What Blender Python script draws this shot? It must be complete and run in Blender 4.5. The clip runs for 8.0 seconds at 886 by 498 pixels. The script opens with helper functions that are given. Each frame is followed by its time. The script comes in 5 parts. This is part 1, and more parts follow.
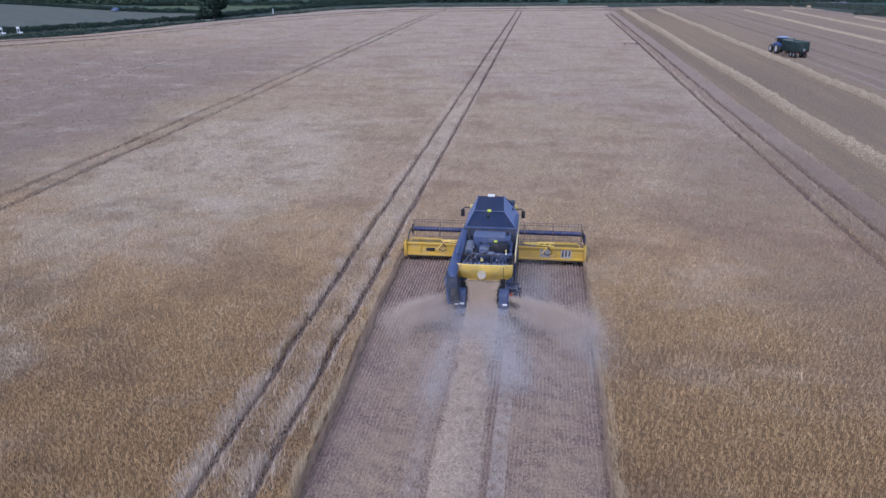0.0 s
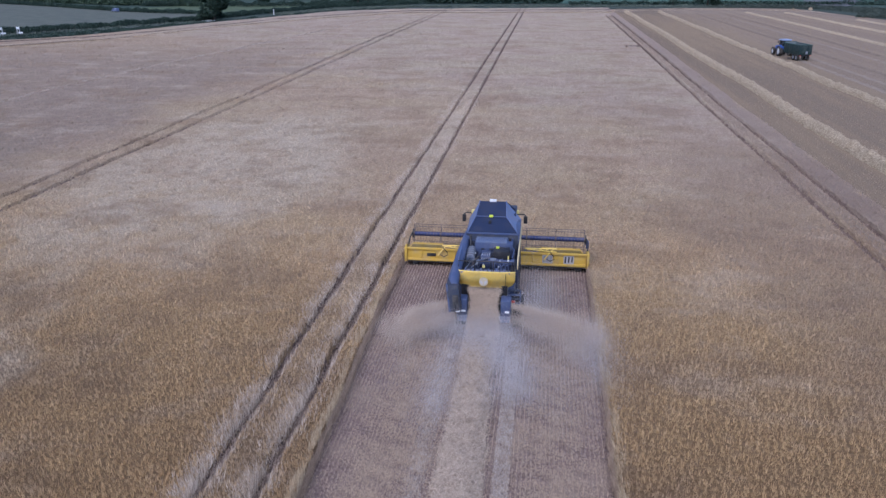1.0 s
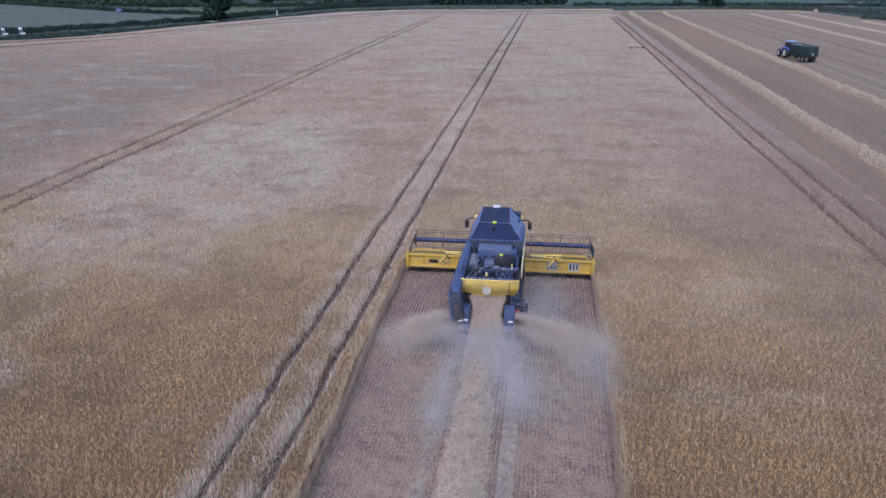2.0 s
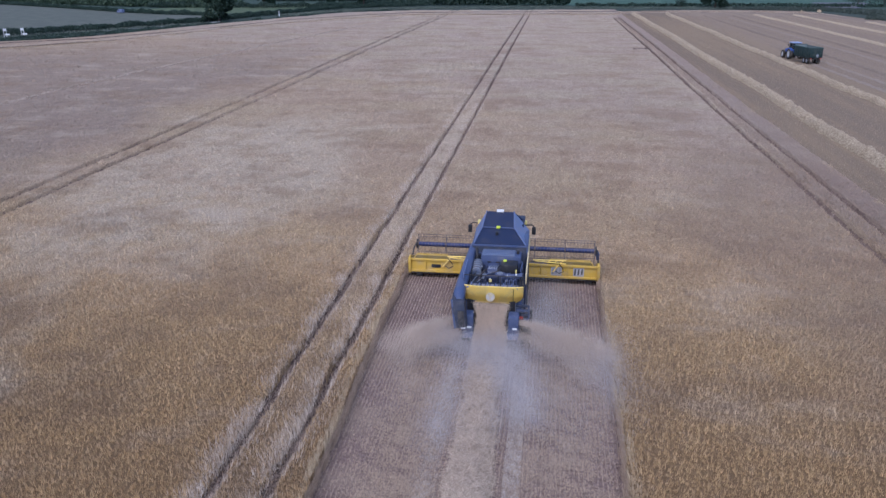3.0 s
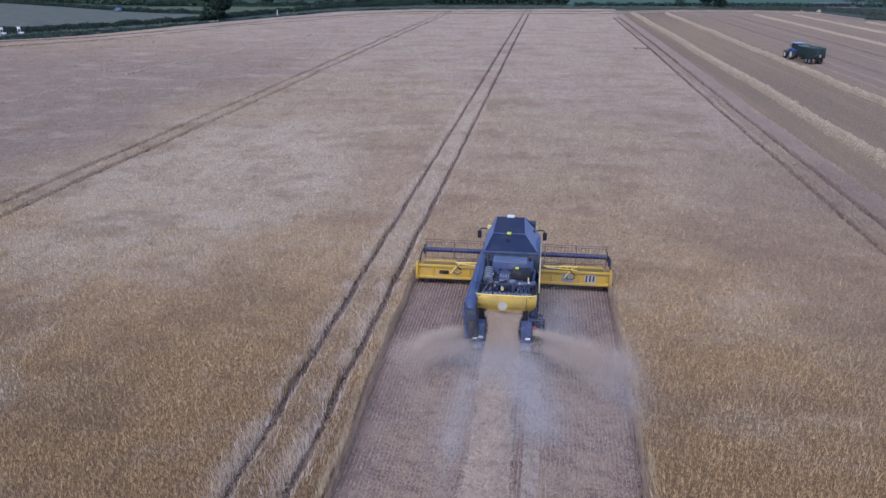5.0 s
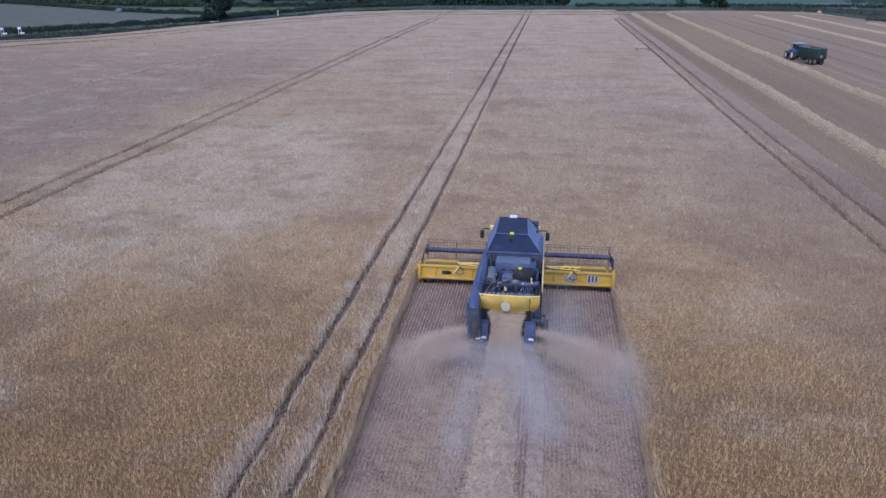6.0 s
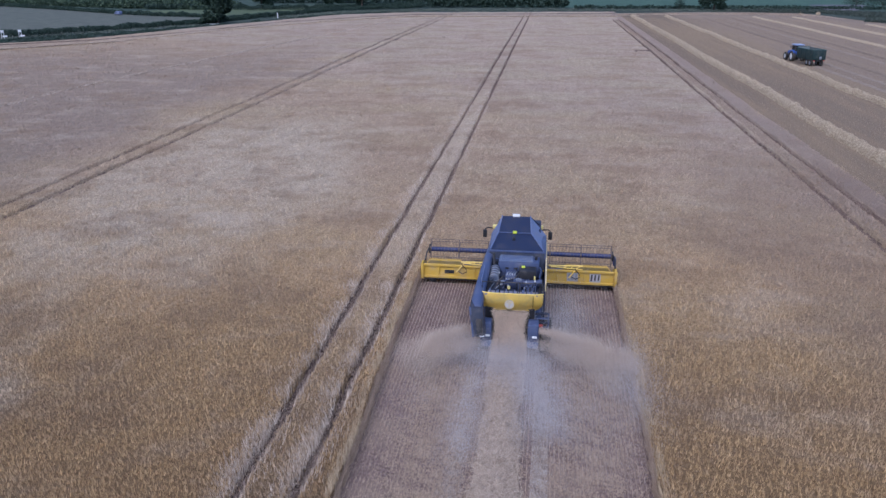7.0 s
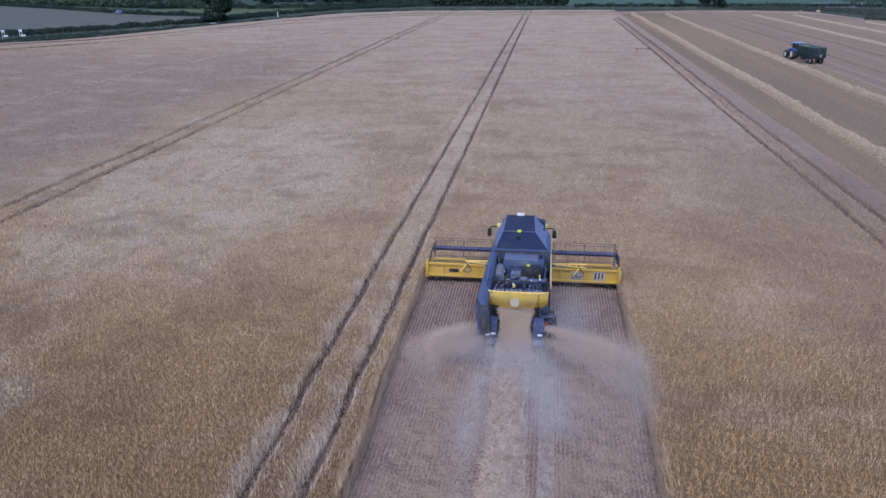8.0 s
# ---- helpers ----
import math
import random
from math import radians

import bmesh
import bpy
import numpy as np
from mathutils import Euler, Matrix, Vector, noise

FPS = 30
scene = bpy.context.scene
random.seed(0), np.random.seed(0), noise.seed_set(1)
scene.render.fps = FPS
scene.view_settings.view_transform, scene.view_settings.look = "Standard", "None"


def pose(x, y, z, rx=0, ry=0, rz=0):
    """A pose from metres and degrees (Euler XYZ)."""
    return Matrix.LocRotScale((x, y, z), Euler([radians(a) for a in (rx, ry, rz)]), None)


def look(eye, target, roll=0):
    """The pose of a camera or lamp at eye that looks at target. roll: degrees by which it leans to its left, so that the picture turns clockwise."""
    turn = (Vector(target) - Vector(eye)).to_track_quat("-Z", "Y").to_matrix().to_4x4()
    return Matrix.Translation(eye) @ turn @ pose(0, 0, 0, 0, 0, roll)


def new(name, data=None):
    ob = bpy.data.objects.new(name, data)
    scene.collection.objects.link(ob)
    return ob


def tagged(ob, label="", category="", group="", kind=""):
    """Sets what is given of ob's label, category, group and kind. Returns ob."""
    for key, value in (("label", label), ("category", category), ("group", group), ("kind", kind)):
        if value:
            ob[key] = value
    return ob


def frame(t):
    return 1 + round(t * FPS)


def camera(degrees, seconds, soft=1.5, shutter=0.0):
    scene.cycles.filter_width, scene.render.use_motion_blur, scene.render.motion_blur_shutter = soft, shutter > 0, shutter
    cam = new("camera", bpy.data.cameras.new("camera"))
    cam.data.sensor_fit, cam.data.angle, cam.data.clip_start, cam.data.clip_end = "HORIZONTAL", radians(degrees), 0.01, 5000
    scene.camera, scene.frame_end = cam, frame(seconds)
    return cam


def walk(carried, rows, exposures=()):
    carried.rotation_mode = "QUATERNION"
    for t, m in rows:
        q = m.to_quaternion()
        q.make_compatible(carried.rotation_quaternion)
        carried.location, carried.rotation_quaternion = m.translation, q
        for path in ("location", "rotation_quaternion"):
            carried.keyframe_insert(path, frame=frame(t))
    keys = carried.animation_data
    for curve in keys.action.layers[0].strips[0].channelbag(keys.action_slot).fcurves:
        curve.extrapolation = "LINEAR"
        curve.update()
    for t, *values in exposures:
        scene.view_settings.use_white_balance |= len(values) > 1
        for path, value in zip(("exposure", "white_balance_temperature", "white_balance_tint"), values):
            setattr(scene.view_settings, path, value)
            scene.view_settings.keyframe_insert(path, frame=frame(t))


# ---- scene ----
cam = camera(58.0, 8.0, soft=1.45)

PATH = [  # seconds, x, y, z, yaw, pitch, roll
    (0.0, 2.298, -37.799, 14.252, 7.102, -19.589, -0.213),
    (0.5, 2.230, -37.560, 14.280, 7.060, -19.560, -0.140),
    (1.0, 2.187, -37.240, 14.275, 7.176, -19.511, -0.050),
    (1.5, 2.148, -36.761, 14.245, 7.311, -19.477, -0.003),
    (3.0, 2.007, -35.803, 14.264, 7.589, -19.413, 0.012),
    (3.5, 1.860, -35.494, 14.265, 7.600, -19.430, 0.014),
    (4.0, 1.650, -35.260, 14.280, 7.470, -19.440, 0.040),
    (4.5, 1.481, -35.060, 14.272, 7.406, -19.475, 0.120),
    (6.0, 1.256, -34.896, 14.222, 7.430, -19.423, 0.144),
    (6.5, 1.215, -34.984, 14.166, 7.440, -19.330, 0.130),
    (7.0, 1.117, -35.110, 14.140, 7.352, -19.260, 0.060),
    (7.5, 0.995, -35.270, 14.165, 7.264, -19.240, -0.020),
    (8.0, 0.922, -35.343, 14.229, 7.300, -19.370, -0.064),
]
walk(cam, [(t, pose(x, y, z, 90 + p, -r, w)) for t, x, y, z, w, p, r in PATH],
     exposures=[(0.0, 0.45, 5055, 17), (8.0, 0.40, 5055, 17)])

# ---- daylight: an even overcast evening sky ----
SUN_UP, SUN_TURN = radians(48), radians(-150)
sky_world = bpy.data.worlds.new("overcast_sky")
scene.world = sky_world
sky_world.use_nodes = True
wn = sky_world.node_tree
sky = wn.nodes.new("ShaderNodeTexSky")
sky.sky_type = "NISHITA"
sky.sun_disc = False
sky.sun_elevation, sky.sun_rotation = SUN_UP, SUN_TURN
sky.air_density, sky.dust_density, sky.ozone_density = 1.0, 4.0, 1.0
wn.links.new(sky.outputs[0], wn.nodes["Background"].inputs[0])
wn.nodes["Background"].inputs[1].default_value = 0.12
sun_data = bpy.data.lights.new("sun", "SUN")
sun_data.energy, sun_data.angle, sun_data.color = 1.0, radians(25), (1.0, 0.95, 0.88)
sun = new("sun", sun_data)
sun.matrix_basis = look((-40 * math.sin(SUN_TURN), -40, 60), (0, 0, 0))


# ---- materials ----
class Nodes:
    """Short hand for building one node material."""

    def __init__(self, name):
        self.m = bpy.data.materials.new(name)
        self.m.use_nodes = True
        self.t = self.m.node_tree
        self.bsdf = self.t.nodes["Principled BSDF"]
        self.pos = self.add("ShaderNodeTexCoord").outputs["Object"]

    def add(self, kind):
        return self.t.nodes.new(kind)

    def link(self, a, b):
        self.t.links.new(a, b)

    def put(self, value, socket):
        if isinstance(value, bpy.types.NodeSocket):
            self.link(value, socket)
        else:
            socket.default_value = (*value, 1) if isinstance(value, tuple) and len(value) == 3 and socket.type == "RGBA" else value

    def noise(self, scale, detail=4, rough=0.55, stretch=(1, 1, 1)):
        mp = self.add("ShaderNodeMapping")
        mp.inputs["Scale"].default_value = stretch
        self.link(self.pos, mp.inputs["Vector"])
        n = self.add("ShaderNodeTexNoise")
        n.inputs["Scale"].default_value, n.inputs["Detail"].default_value, n.inputs["Roughness"].default_value = scale, detail, rough
        self.link(mp.outputs[0], n.inputs["Vector"])
        return n.outputs["Fac"]

    def ramp(self, value, lo, hi, a=0.0, b=1.0):
        r = self.add("ShaderNodeMapRange")
        r.interpolation_type = "SMOOTHSTEP"
        self.put(value, r.inputs[0])
        for i, v in enumerate((lo, hi, a, b)):
            r.inputs[i + 1].default_value = v
        return r.outputs[0]

    def math(self, op, a, b=0.0):
        n = self.add("ShaderNodeMath")
        n.operation = op
        self.put(a, n.inputs[0])
        self.put(b, n.inputs[1])
        return n.outputs[0]

    def mix(self, fac, a, b):
        n = self.add("ShaderNodeMix")
        n.data_type = "RGBA"
        self.put(fac, n.inputs[0])
        self.put(a, n.inputs[6])
        self.put(b, n.inputs[7])
        return n.outputs[2]

    def island(self):
        return self.add("ShaderNodeNewGeometry").outputs["Random Per Island"]

    def spot(self, x, y, rx, ry, wobble=0.35, scale=0.12):
        """A blotch on the ground plan with a ragged outline: 1 inside, 0 outside."""
        mp = self.add("ShaderNodeMapping")
        mp.inputs["Location"].default_value = (-x / rx, -y / ry, 0)
        mp.inputs["Scale"].default_value = (1 / rx, 1 / ry, 0)
        self.link(self.pos, mp.inputs["Vector"])
        ln = self.add("ShaderNodeVectorMath")
        ln.operation = "LENGTH"
        self.link(mp.outputs[0], ln.inputs[0])
        d = self.math("ADD", ln.outputs["Value"], self.math("MULTIPLY", self.math("SUBTRACT", self.noise(scale, 5), 0.5), wobble * 4))
        return self.ramp(d, 1.15, 0.55)

    def finish(self, colour, rough=0.8, metal=0.0, bump=None, strength=0.3, distance=0.02, specular=0.3, coat=0.0):
        self.put(colour, self.bsdf.inputs["Base Color"])
        self.put(rough, self.bsdf.inputs["Roughness"])
        self.bsdf.inputs["Metallic"].default_value = metal
        self.bsdf.inputs["Specular IOR Level"].default_value = specular
        self.bsdf.inputs["Coat Weight"].default_value = coat
        if bump is not None:
            b = self.add("ShaderNodeBump")
            b.inputs["Strength"].default_value, b.inputs["Distance"].default_value = strength, distance
            self.link(bump, b.inputs["Height"])
            self.link(b.outputs[0], self.bsdf.inputs["Normal"])
        return self.m


def paint(name, colour, rough=0.45, metal=0.0, dust=0.35, coat=0.0):
    """Machine paint with a film of field dust, small scuffs and a faint ripple."""
    n = Nodes(name)
    film = n.ramp(n.noise(2.2, 6, 0.65), 0.42, 0.75)
    fleck = n.ramp(n.noise(28, 3, 0.6), 0.55, 0.75)
    dark = tuple(c * 0.72 for c in colour)
    c = n.mix(n.math("MULTIPLY", fleck, 0.5), colour, dark)
    c = n.mix(n.math("MULTIPLY", film, dust), c, (0.36, 0.31, 0.25))
    return n.finish(c, n.math("ADD", rough, n.math("MULTIPLY", film, 0.25)), metal, n.noise(14, 3), 0.08, 0.01, 0.4, coat)


YELLOW = paint("yellow_paint", (0.88, 0.64, 0.135), 0.42, dust=0.46)
# the hood's yellow, darkened to paint in shade on the header's back
HEADER_YELLOW = paint("shaded_header_yellow", (0.54, 0.350, 0.048), 0.5, dust=0.42)
BLUE_GREY = paint("blue_grey_paint", (0.055, 0.076, 0.156), 0.42, dust=0.16)
SLATE = paint("slate_cover", (0.017, 0.024, 0.058), 0.5, dust=0.06)
SIDE_SLATE = paint("dusty_slate_panel", (0.055, 0.074, 0.148), 0.5, dust=0.22)
SILENCER = paint("silencer_grey", (0.22, 0.24, 0.29), 0.5, 0.3, dust=0.3)
BADGE = paint("badge_cream", (0.50, 0.43, 0.29), 0.5, dust=0.3)
SIDE_GREY = paint("pale_side_panel", (0.125, 0.160, 0.285), 0.45, dust=0.3)
BLACK = paint("black_steel", (0.018, 0.018, 0.022), 0.55, dust=0.25)
NAVY = paint("navy_tube_paint", (0.023, 0.033, 0.110), 0.4, dust=0.2)
STEEL = paint("dull_steel", (0.34, 0.36, 0.40), 0.4, 0.6, dust=0.3)
REEL_BAR = paint("dusty_reel_steel", (0.13, 0.100, 0.092), 0.6, dust=0.4)
BAY = paint("dark_blue_bay_steel", (0.019, 0.026, 0.050), 0.55, dust=0.14)
PLATE = paint("dusty_blue_plate", (0.125, 0.155, 0.235), 0.5, dust=0.3)
OLIVE = paint("shaded_olive_sheet", (0.21, 0.15, 0.035), 0.6, dust=0.3)
RUBBER = paint("tyre_rubber", (0.020, 0.019, 0.018), 0.9, dust=0.5)
DECK = paint("dusty_deck_plate", (0.24, 0.235, 0.27), 0.6, dust=0.5)
WHITE = paint("white_plastic", (0.78, 0.78, 0.78), 0.4, dust=0.12)
RED = paint("red_lens", (0.45, 0.03, 0.02), 0.3, dust=0.15)
LIME = paint("yellow_green_marker", (0.62, 0.70, 0.06), 0.4, dust=0.1)
CREAM = paint("dusty_yellow_lamp", (0.78, 0.66, 0.22), 0.4, dust=0.3)
TRACTOR_BLUE = paint("tractor_blue", (0.024, 0.085, 0.36), 0.35, dust=0.15)
ROOF_BLUE = paint("pale_blue_roof", (0.26, 0.33, 0.50), 0.4, dust=0.2)
TRAILER_RIM = paint("paler_green_rim", (0.035, 0.085, 0.080), 0.5, dust=0.3)
# lining paler than the outside: light on the inner walls painted in
TRAILER_LINING = paint("lit_trailer_lining", (0.13, 0.155, 0.155), 0.5, dust=0.3)
TRAILER_GREEN = paint("trailer_green", (0.008, 0.027, 0.028), 0.5, dust=0.15)
RIM_WHITE = paint("pale_wheel_rim", (0.62, 0.63, 0.62), 0.4, dust=0.2)


def glass_material():
    n = Nodes("tinted_cab_glass")
    n.bsdf.inputs["Transmission Weight"].default_value = 0.85
    n.bsdf.inputs["IOR"].default_value = 1.45
    return n.finish((0.10, 0.14, 0.17), 0.05, 0.0, specular=0.5)


GLASS = glass_material()


def crop_material(name, blades):
    """Ripe barley: gold ears, one large bleached patch, haze painted in as mauve-grey."""
    n = Nodes(name)
    xyz = n.add("ShaderNodeSeparateXYZ")
    n.link(n.pos, xyz.inputs[0])
    px, py = xyz.outputs[0], xyz.outputs[1]
    sway = n.math("SUBTRACT", n.noise(0.05, 5, 0.62), 0.5)
    # bleached patch and small pale islands
    mottle = n.noise(0.30, 6, 0.7, (1.0, 0.8, 1))
    patch = n.math("MULTIPLY", n.spot(-20.5, 17, 10.0, 25, 0.35, 0.13), n.ramp(mottle, 0.34, 0.58, 0.30, 1.0))
    patch = n.math("MAXIMUM", patch, n.math("MULTIPLY", n.spot(-19, -13, 4.5, 3.2, 0.5, 0.3), n.ramp(mottle, 0.40, 0.60, 0.1, 0.7)))
    patch = n.math("MAXIMUM", patch, n.math("MULTIPLY", n.math("MULTIPLY", n.spot(-6.2, 5, 1.05, 60, 0.2, 0.3), n.ramp(py, -16.0, 25.0, 0.30, 1.0)), n.ramp(mottle, 0.36, 0.60, 0.45, 0.90)))
    # distance haze painted in as mauve and beige; duller past the outer tramline
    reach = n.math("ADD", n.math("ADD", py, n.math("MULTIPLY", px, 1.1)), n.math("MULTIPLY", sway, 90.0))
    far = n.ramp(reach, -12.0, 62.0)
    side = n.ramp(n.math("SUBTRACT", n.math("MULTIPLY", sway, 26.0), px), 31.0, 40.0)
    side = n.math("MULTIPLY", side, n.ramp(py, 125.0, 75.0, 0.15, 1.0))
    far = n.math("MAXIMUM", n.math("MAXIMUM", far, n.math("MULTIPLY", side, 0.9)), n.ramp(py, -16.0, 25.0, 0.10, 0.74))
    r = n.island() if blades else n.noise(6.0, 5, 0.75)
    t = r if blades else n.ramp(r, 0.32, 0.68)
    gold = n.mix(t, (0.335, 0.212, 0.098), (0.705, 0.490, 0.240))
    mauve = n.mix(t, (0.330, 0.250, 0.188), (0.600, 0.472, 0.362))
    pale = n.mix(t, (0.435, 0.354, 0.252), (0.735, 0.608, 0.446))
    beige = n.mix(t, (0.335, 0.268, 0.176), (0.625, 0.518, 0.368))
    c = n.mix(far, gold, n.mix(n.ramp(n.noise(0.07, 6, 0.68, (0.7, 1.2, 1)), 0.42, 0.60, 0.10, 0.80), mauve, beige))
    c = n.mix(patch, c, pale)
    c = n.mix(n.math("MULTIPLY", side, 0.74), c, (0.320, 0.250, 0.196))
    # drifts a few metres wide, then grain down to single tufts
    drift = n.noise(0.15, 7, 0.72, (0.8, 1.1, 1))
    c = n.mix(n.ramp(drift, 0.52, 0.39, 0.0, 0.48), c, (0.310, 0.216, 0.136))
    c = n.mix(n.ramp(n.noise(0.19, 7, 0.74, (0.7, 1.2, 1.3)), 0.50, 0.68, 0.0, 0.45), c, (0.640, 0.526, 0.396))
    grain = n.noise(1.2, 7, 0.86, (1.0, 0.45, 1))
    c = n.mix(n.ramp(grain, 0.49, 0.36, 0.0, 0.38), c, (0.225, 0.162, 0.114))
    c = n.mix(n.ramp(grain, 0.52, 0.66, 0.0, 0.25), c, (0.720, 0.590, 0.440))
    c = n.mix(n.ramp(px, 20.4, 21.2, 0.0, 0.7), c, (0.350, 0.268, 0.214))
    c = n.mix(n.math("MULTIPLY", n.spot(17.5, 10, 8, 27, 0.4, 0.15), 0.40), c, (0.315, 0.236, 0.178))
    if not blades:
        # undersheet darkened on the near side: shade between ears painted into colour
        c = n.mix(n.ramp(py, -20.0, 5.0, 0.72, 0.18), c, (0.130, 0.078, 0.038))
    return n.finish(c, 0.85, 0, None if blades else r, 0.9, 0.25, 0.12)


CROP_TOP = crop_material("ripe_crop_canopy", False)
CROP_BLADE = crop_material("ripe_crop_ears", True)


def strand_material(name, a, b):
    n = Nodes(name)
    c = n.mix(n.island(), a, b)
    return n.finish(n.mix(n.ramp(n.noise(1.3, 4), 0.4, 0.7, 0, 0.25), c, (0.33, 0.25, 0.19)), 0.75, 0, specular=0.2)


STRAW = strand_material("loose_straw", (0.350, 0.266, 0.190), (0.74, 0.608, 0.466))
OLD_STRAW = strand_material("sun_dried_straw", (0.33, 0.245, 0.145), (0.66, 0.525, 0.345))
PALE_STALK = strand_material("bleached_stalks", (0.34, 0.262, 0.195), (0.74, 0.62, 0.49))
DARK_STALK = strand_material("trampled_and_shade_stalks", (0.14, 0.105, 0.085), (0.24, 0.18, 0.145))
WALL_STALK = strand_material("cut_face_stalks", (0.28, 0.205, 0.150), (0.58, 0.450, 0.335))
TRACK_STALK = strand_material("bleached_track_stalks", (0.40, 0.322, 0.252), (0.55, 0.452, 0.362))
BROWN_STALK = strand_material("brown_tramline_stalks", (0.290, 0.224, 0.172), (0.44, 0.350, 0.274))
FIELD_STUBBLE = strand_material("field_stubble", (0.235, 0.176, 0.112), (0.43, 0.330, 0.222))
STUBBLE = strand_material("cut_stubble", (0.34, 0.250, 0.196), (0.60, 0.472, 0.370))
PRESSED_STRAW = strand_material("pressed_pale_straw", (0.34, 0.282, 0.234), (0.64, 0.552, 0.465))
FALLING = strand_material("falling_straw", (0.65, 0.52, 0.39), (0.75, 0.62, 0.48))
TRIM = paint("faded_trim", (0.60, 0.50, 0.27), 0.5, dust=0.3)
CHAFF = strand_material("chaff", (0.39, 0.280, 0.184), (0.60, 0.456, 0.316))


def swath_material():
    n = Nodes("fresh_cut_soil")
    fine = n.noise(10, 5, 0.7)
    c = n.mix(n.ramp(fine, 0.3, 0.7), (0.115, 0.078, 0.066), (0.265, 0.192, 0.164))
    c = n.mix(n.ramp(n.noise(0.5, 5, 0.6), 0.42, 0.62, 0, 0.6), c, (0.31, 0.236, 0.172))
    return n.finish(c, 0.95, 0, fine, 0.8, 0.05, 0.1)


def soil_material():
    n = Nodes("stubble_soil")
    big = n.ramp(n.noise(0.10, 6, 0.6, (3.0, 0.10, 1)), 0.40, 0.62)
    fine = n.noise(9, 5, 0.7)
    c = n.mix(n.ramp(fine, 0.3, 0.7), (0.125, 0.090, 0.060), (0.285, 0.218, 0.152))
    c = n.mix(n.math("MULTIPLY", big, 0.62), c, (0.285, 0.210, 0.128))
    xyz = n.add("ShaderNodeSeparateXYZ")
    n.link(n.pos, xyz.inputs[0])
    c = n.mix(n.math("MULTIPLY", n.ramp(xyz.outputs[0], 38.0, 46.0), n.ramp(fine, 0.3, 0.7, 0.2, 0.5)), c, (0.300, 0.232, 0.178))
    return n.finish(c, 0.95, 0, fine, 0.8, 0.06, 0.1)


def heap_material(name, low, high):
    n = Nodes(name)
    fine = n.noise(7, 6, 0.75, (1, 0.6, 1))
    c = n.mix(n.ramp(fine, 0.32, 0.68), low, high)
    return n.finish(c, 0.85, 0, fine, 1.0, 0.15, 0.15)


def grass_material(name, a, b, scale=0.4):
    n = Nodes(name)
    f = n.noise(scale, 6, 0.65)
    g = n.noise(scale * 9, 3, 0.6)
    c = n.mix(n.ramp(f, 0.3, 0.7), a, b)
    c = n.mix(n.ramp(g, 0.4, 0.7, 0, 0.4), c, tuple(v * 0.6 for v in a))
    return n.finish(c, 0.95, 0, g, 0.6, 0.15, 0.1)


SOIL = soil_material()
# rut floor colours: brown earth with the groove's shade painted in
SHADED_RUT = grass_material("shaded_rut_brown", (0.190, 0.134, 0.104), (0.310, 0.226, 0.176), 1.5)
SHADED_EARTH = grass_material("shaded_rut_earth", (0.080, 0.051, 0.043), (0.160, 0.110, 0.092), 1.5)
SWATH_SOIL = swath_material()
RIDGE = grass_material("old_straw_ridge", (0.19, 0.142, 0.105), (0.29, 0.225, 0.165), 0.8)
HEAP = heap_material("straw_heap", (0.240, 0.182, 0.132), (0.59, 0.484, 0.376))
OLD_HEAP = heap_material("sun_dried_straw_heap", (0.245, 0.180, 0.108), (0.60, 0.480, 0.322))
PRESSED = grass_material("pressed_straw", (0.255, 0.200, 0.152), (0.345, 0.276, 0.212), 0.8)
MEADOW = grass_material("far_meadow", (0.042, 0.064, 0.052), (0.066, 0.090, 0.068), 0.05)
PALE_FIELD_MAT = grass_material("pale_pasture", (0.098, 0.106, 0.088), (0.142, 0.150, 0.118), 0.25)
GREEN_FIELD_MAT = grass_material("green_crop_field", (0.058, 0.102, 0.078), (0.084, 0.136, 0.098), 0.10)
MEADOW_GRASS = grass_material("meadow_grass", (0.080, 0.104, 0.060), (0.112, 0.138, 0.078), 0.2)
VERGE_MAT = grass_material("rough_verge", (0.034, 0.050, 0.040), (0.098, 0.112, 0.088), 0.5)
BARE_MAT = grass_material("bare_grey_ground", (0.10, 0.098, 0.108), (0.19, 0.180, 0.195), 0.3)
LANE_MAT = grass_material("worn_lane", (0.095, 0.102, 0.100), (0.22, 0.222, 0.225), 0.8)


def leaf_material(name, a, b):
    n = Nodes(name)
    return n.finish(n.mix(n.island(), a, b), 0.7, 0, specular=0.2)


LEAF = leaf_material("oak_leaves", (0.018, 0.034, 0.026), (0.042, 0.068, 0.044))
HEDGE_LEAF = leaf_material("hedge_leaves", (0.026, 0.046, 0.036), (0.052, 0.080, 0.058))
DULL_WEED = leaf_material("dull_verge_weeds", (0.036, 0.052, 0.042), (0.088, 0.102, 0.080))
SCRUB_LEAF = leaf_material("mixed_scrub_leaves", (0.026, 0.046, 0.032), (0.074, 0.108, 0.062))
WEED_LEAF = leaf_material("verge_weeds", (0.065, 0.090, 0.070), (0.15, 0.165, 0.130))
FLOWER = leaf_material("white_flower_heads", (0.42, 0.44, 0.42), (0.62, 0.64, 0.62))
BARK = paint("tree_bark", (0.07, 0.055, 0.045), 0.9, dust=0.2)


def dust_material(name, a, b):
    n = Nodes(name)
    return n.finish(n.mix(n.island(), a, b), 1.0, 0, specular=0.0)


HAZE = dust_material("hanging_dust", (0.44, 0.405, 0.395), (0.62, 0.580, 0.565))
THROWN = dust_material("thrown_chaff_dust", (0.47, 0.378, 0.292), (0.65, 0.545, 0.442))
LITTER = strand_material("rut_litter", (0.150, 0.106, 0.082), (0.38, 0.288, 0.222))


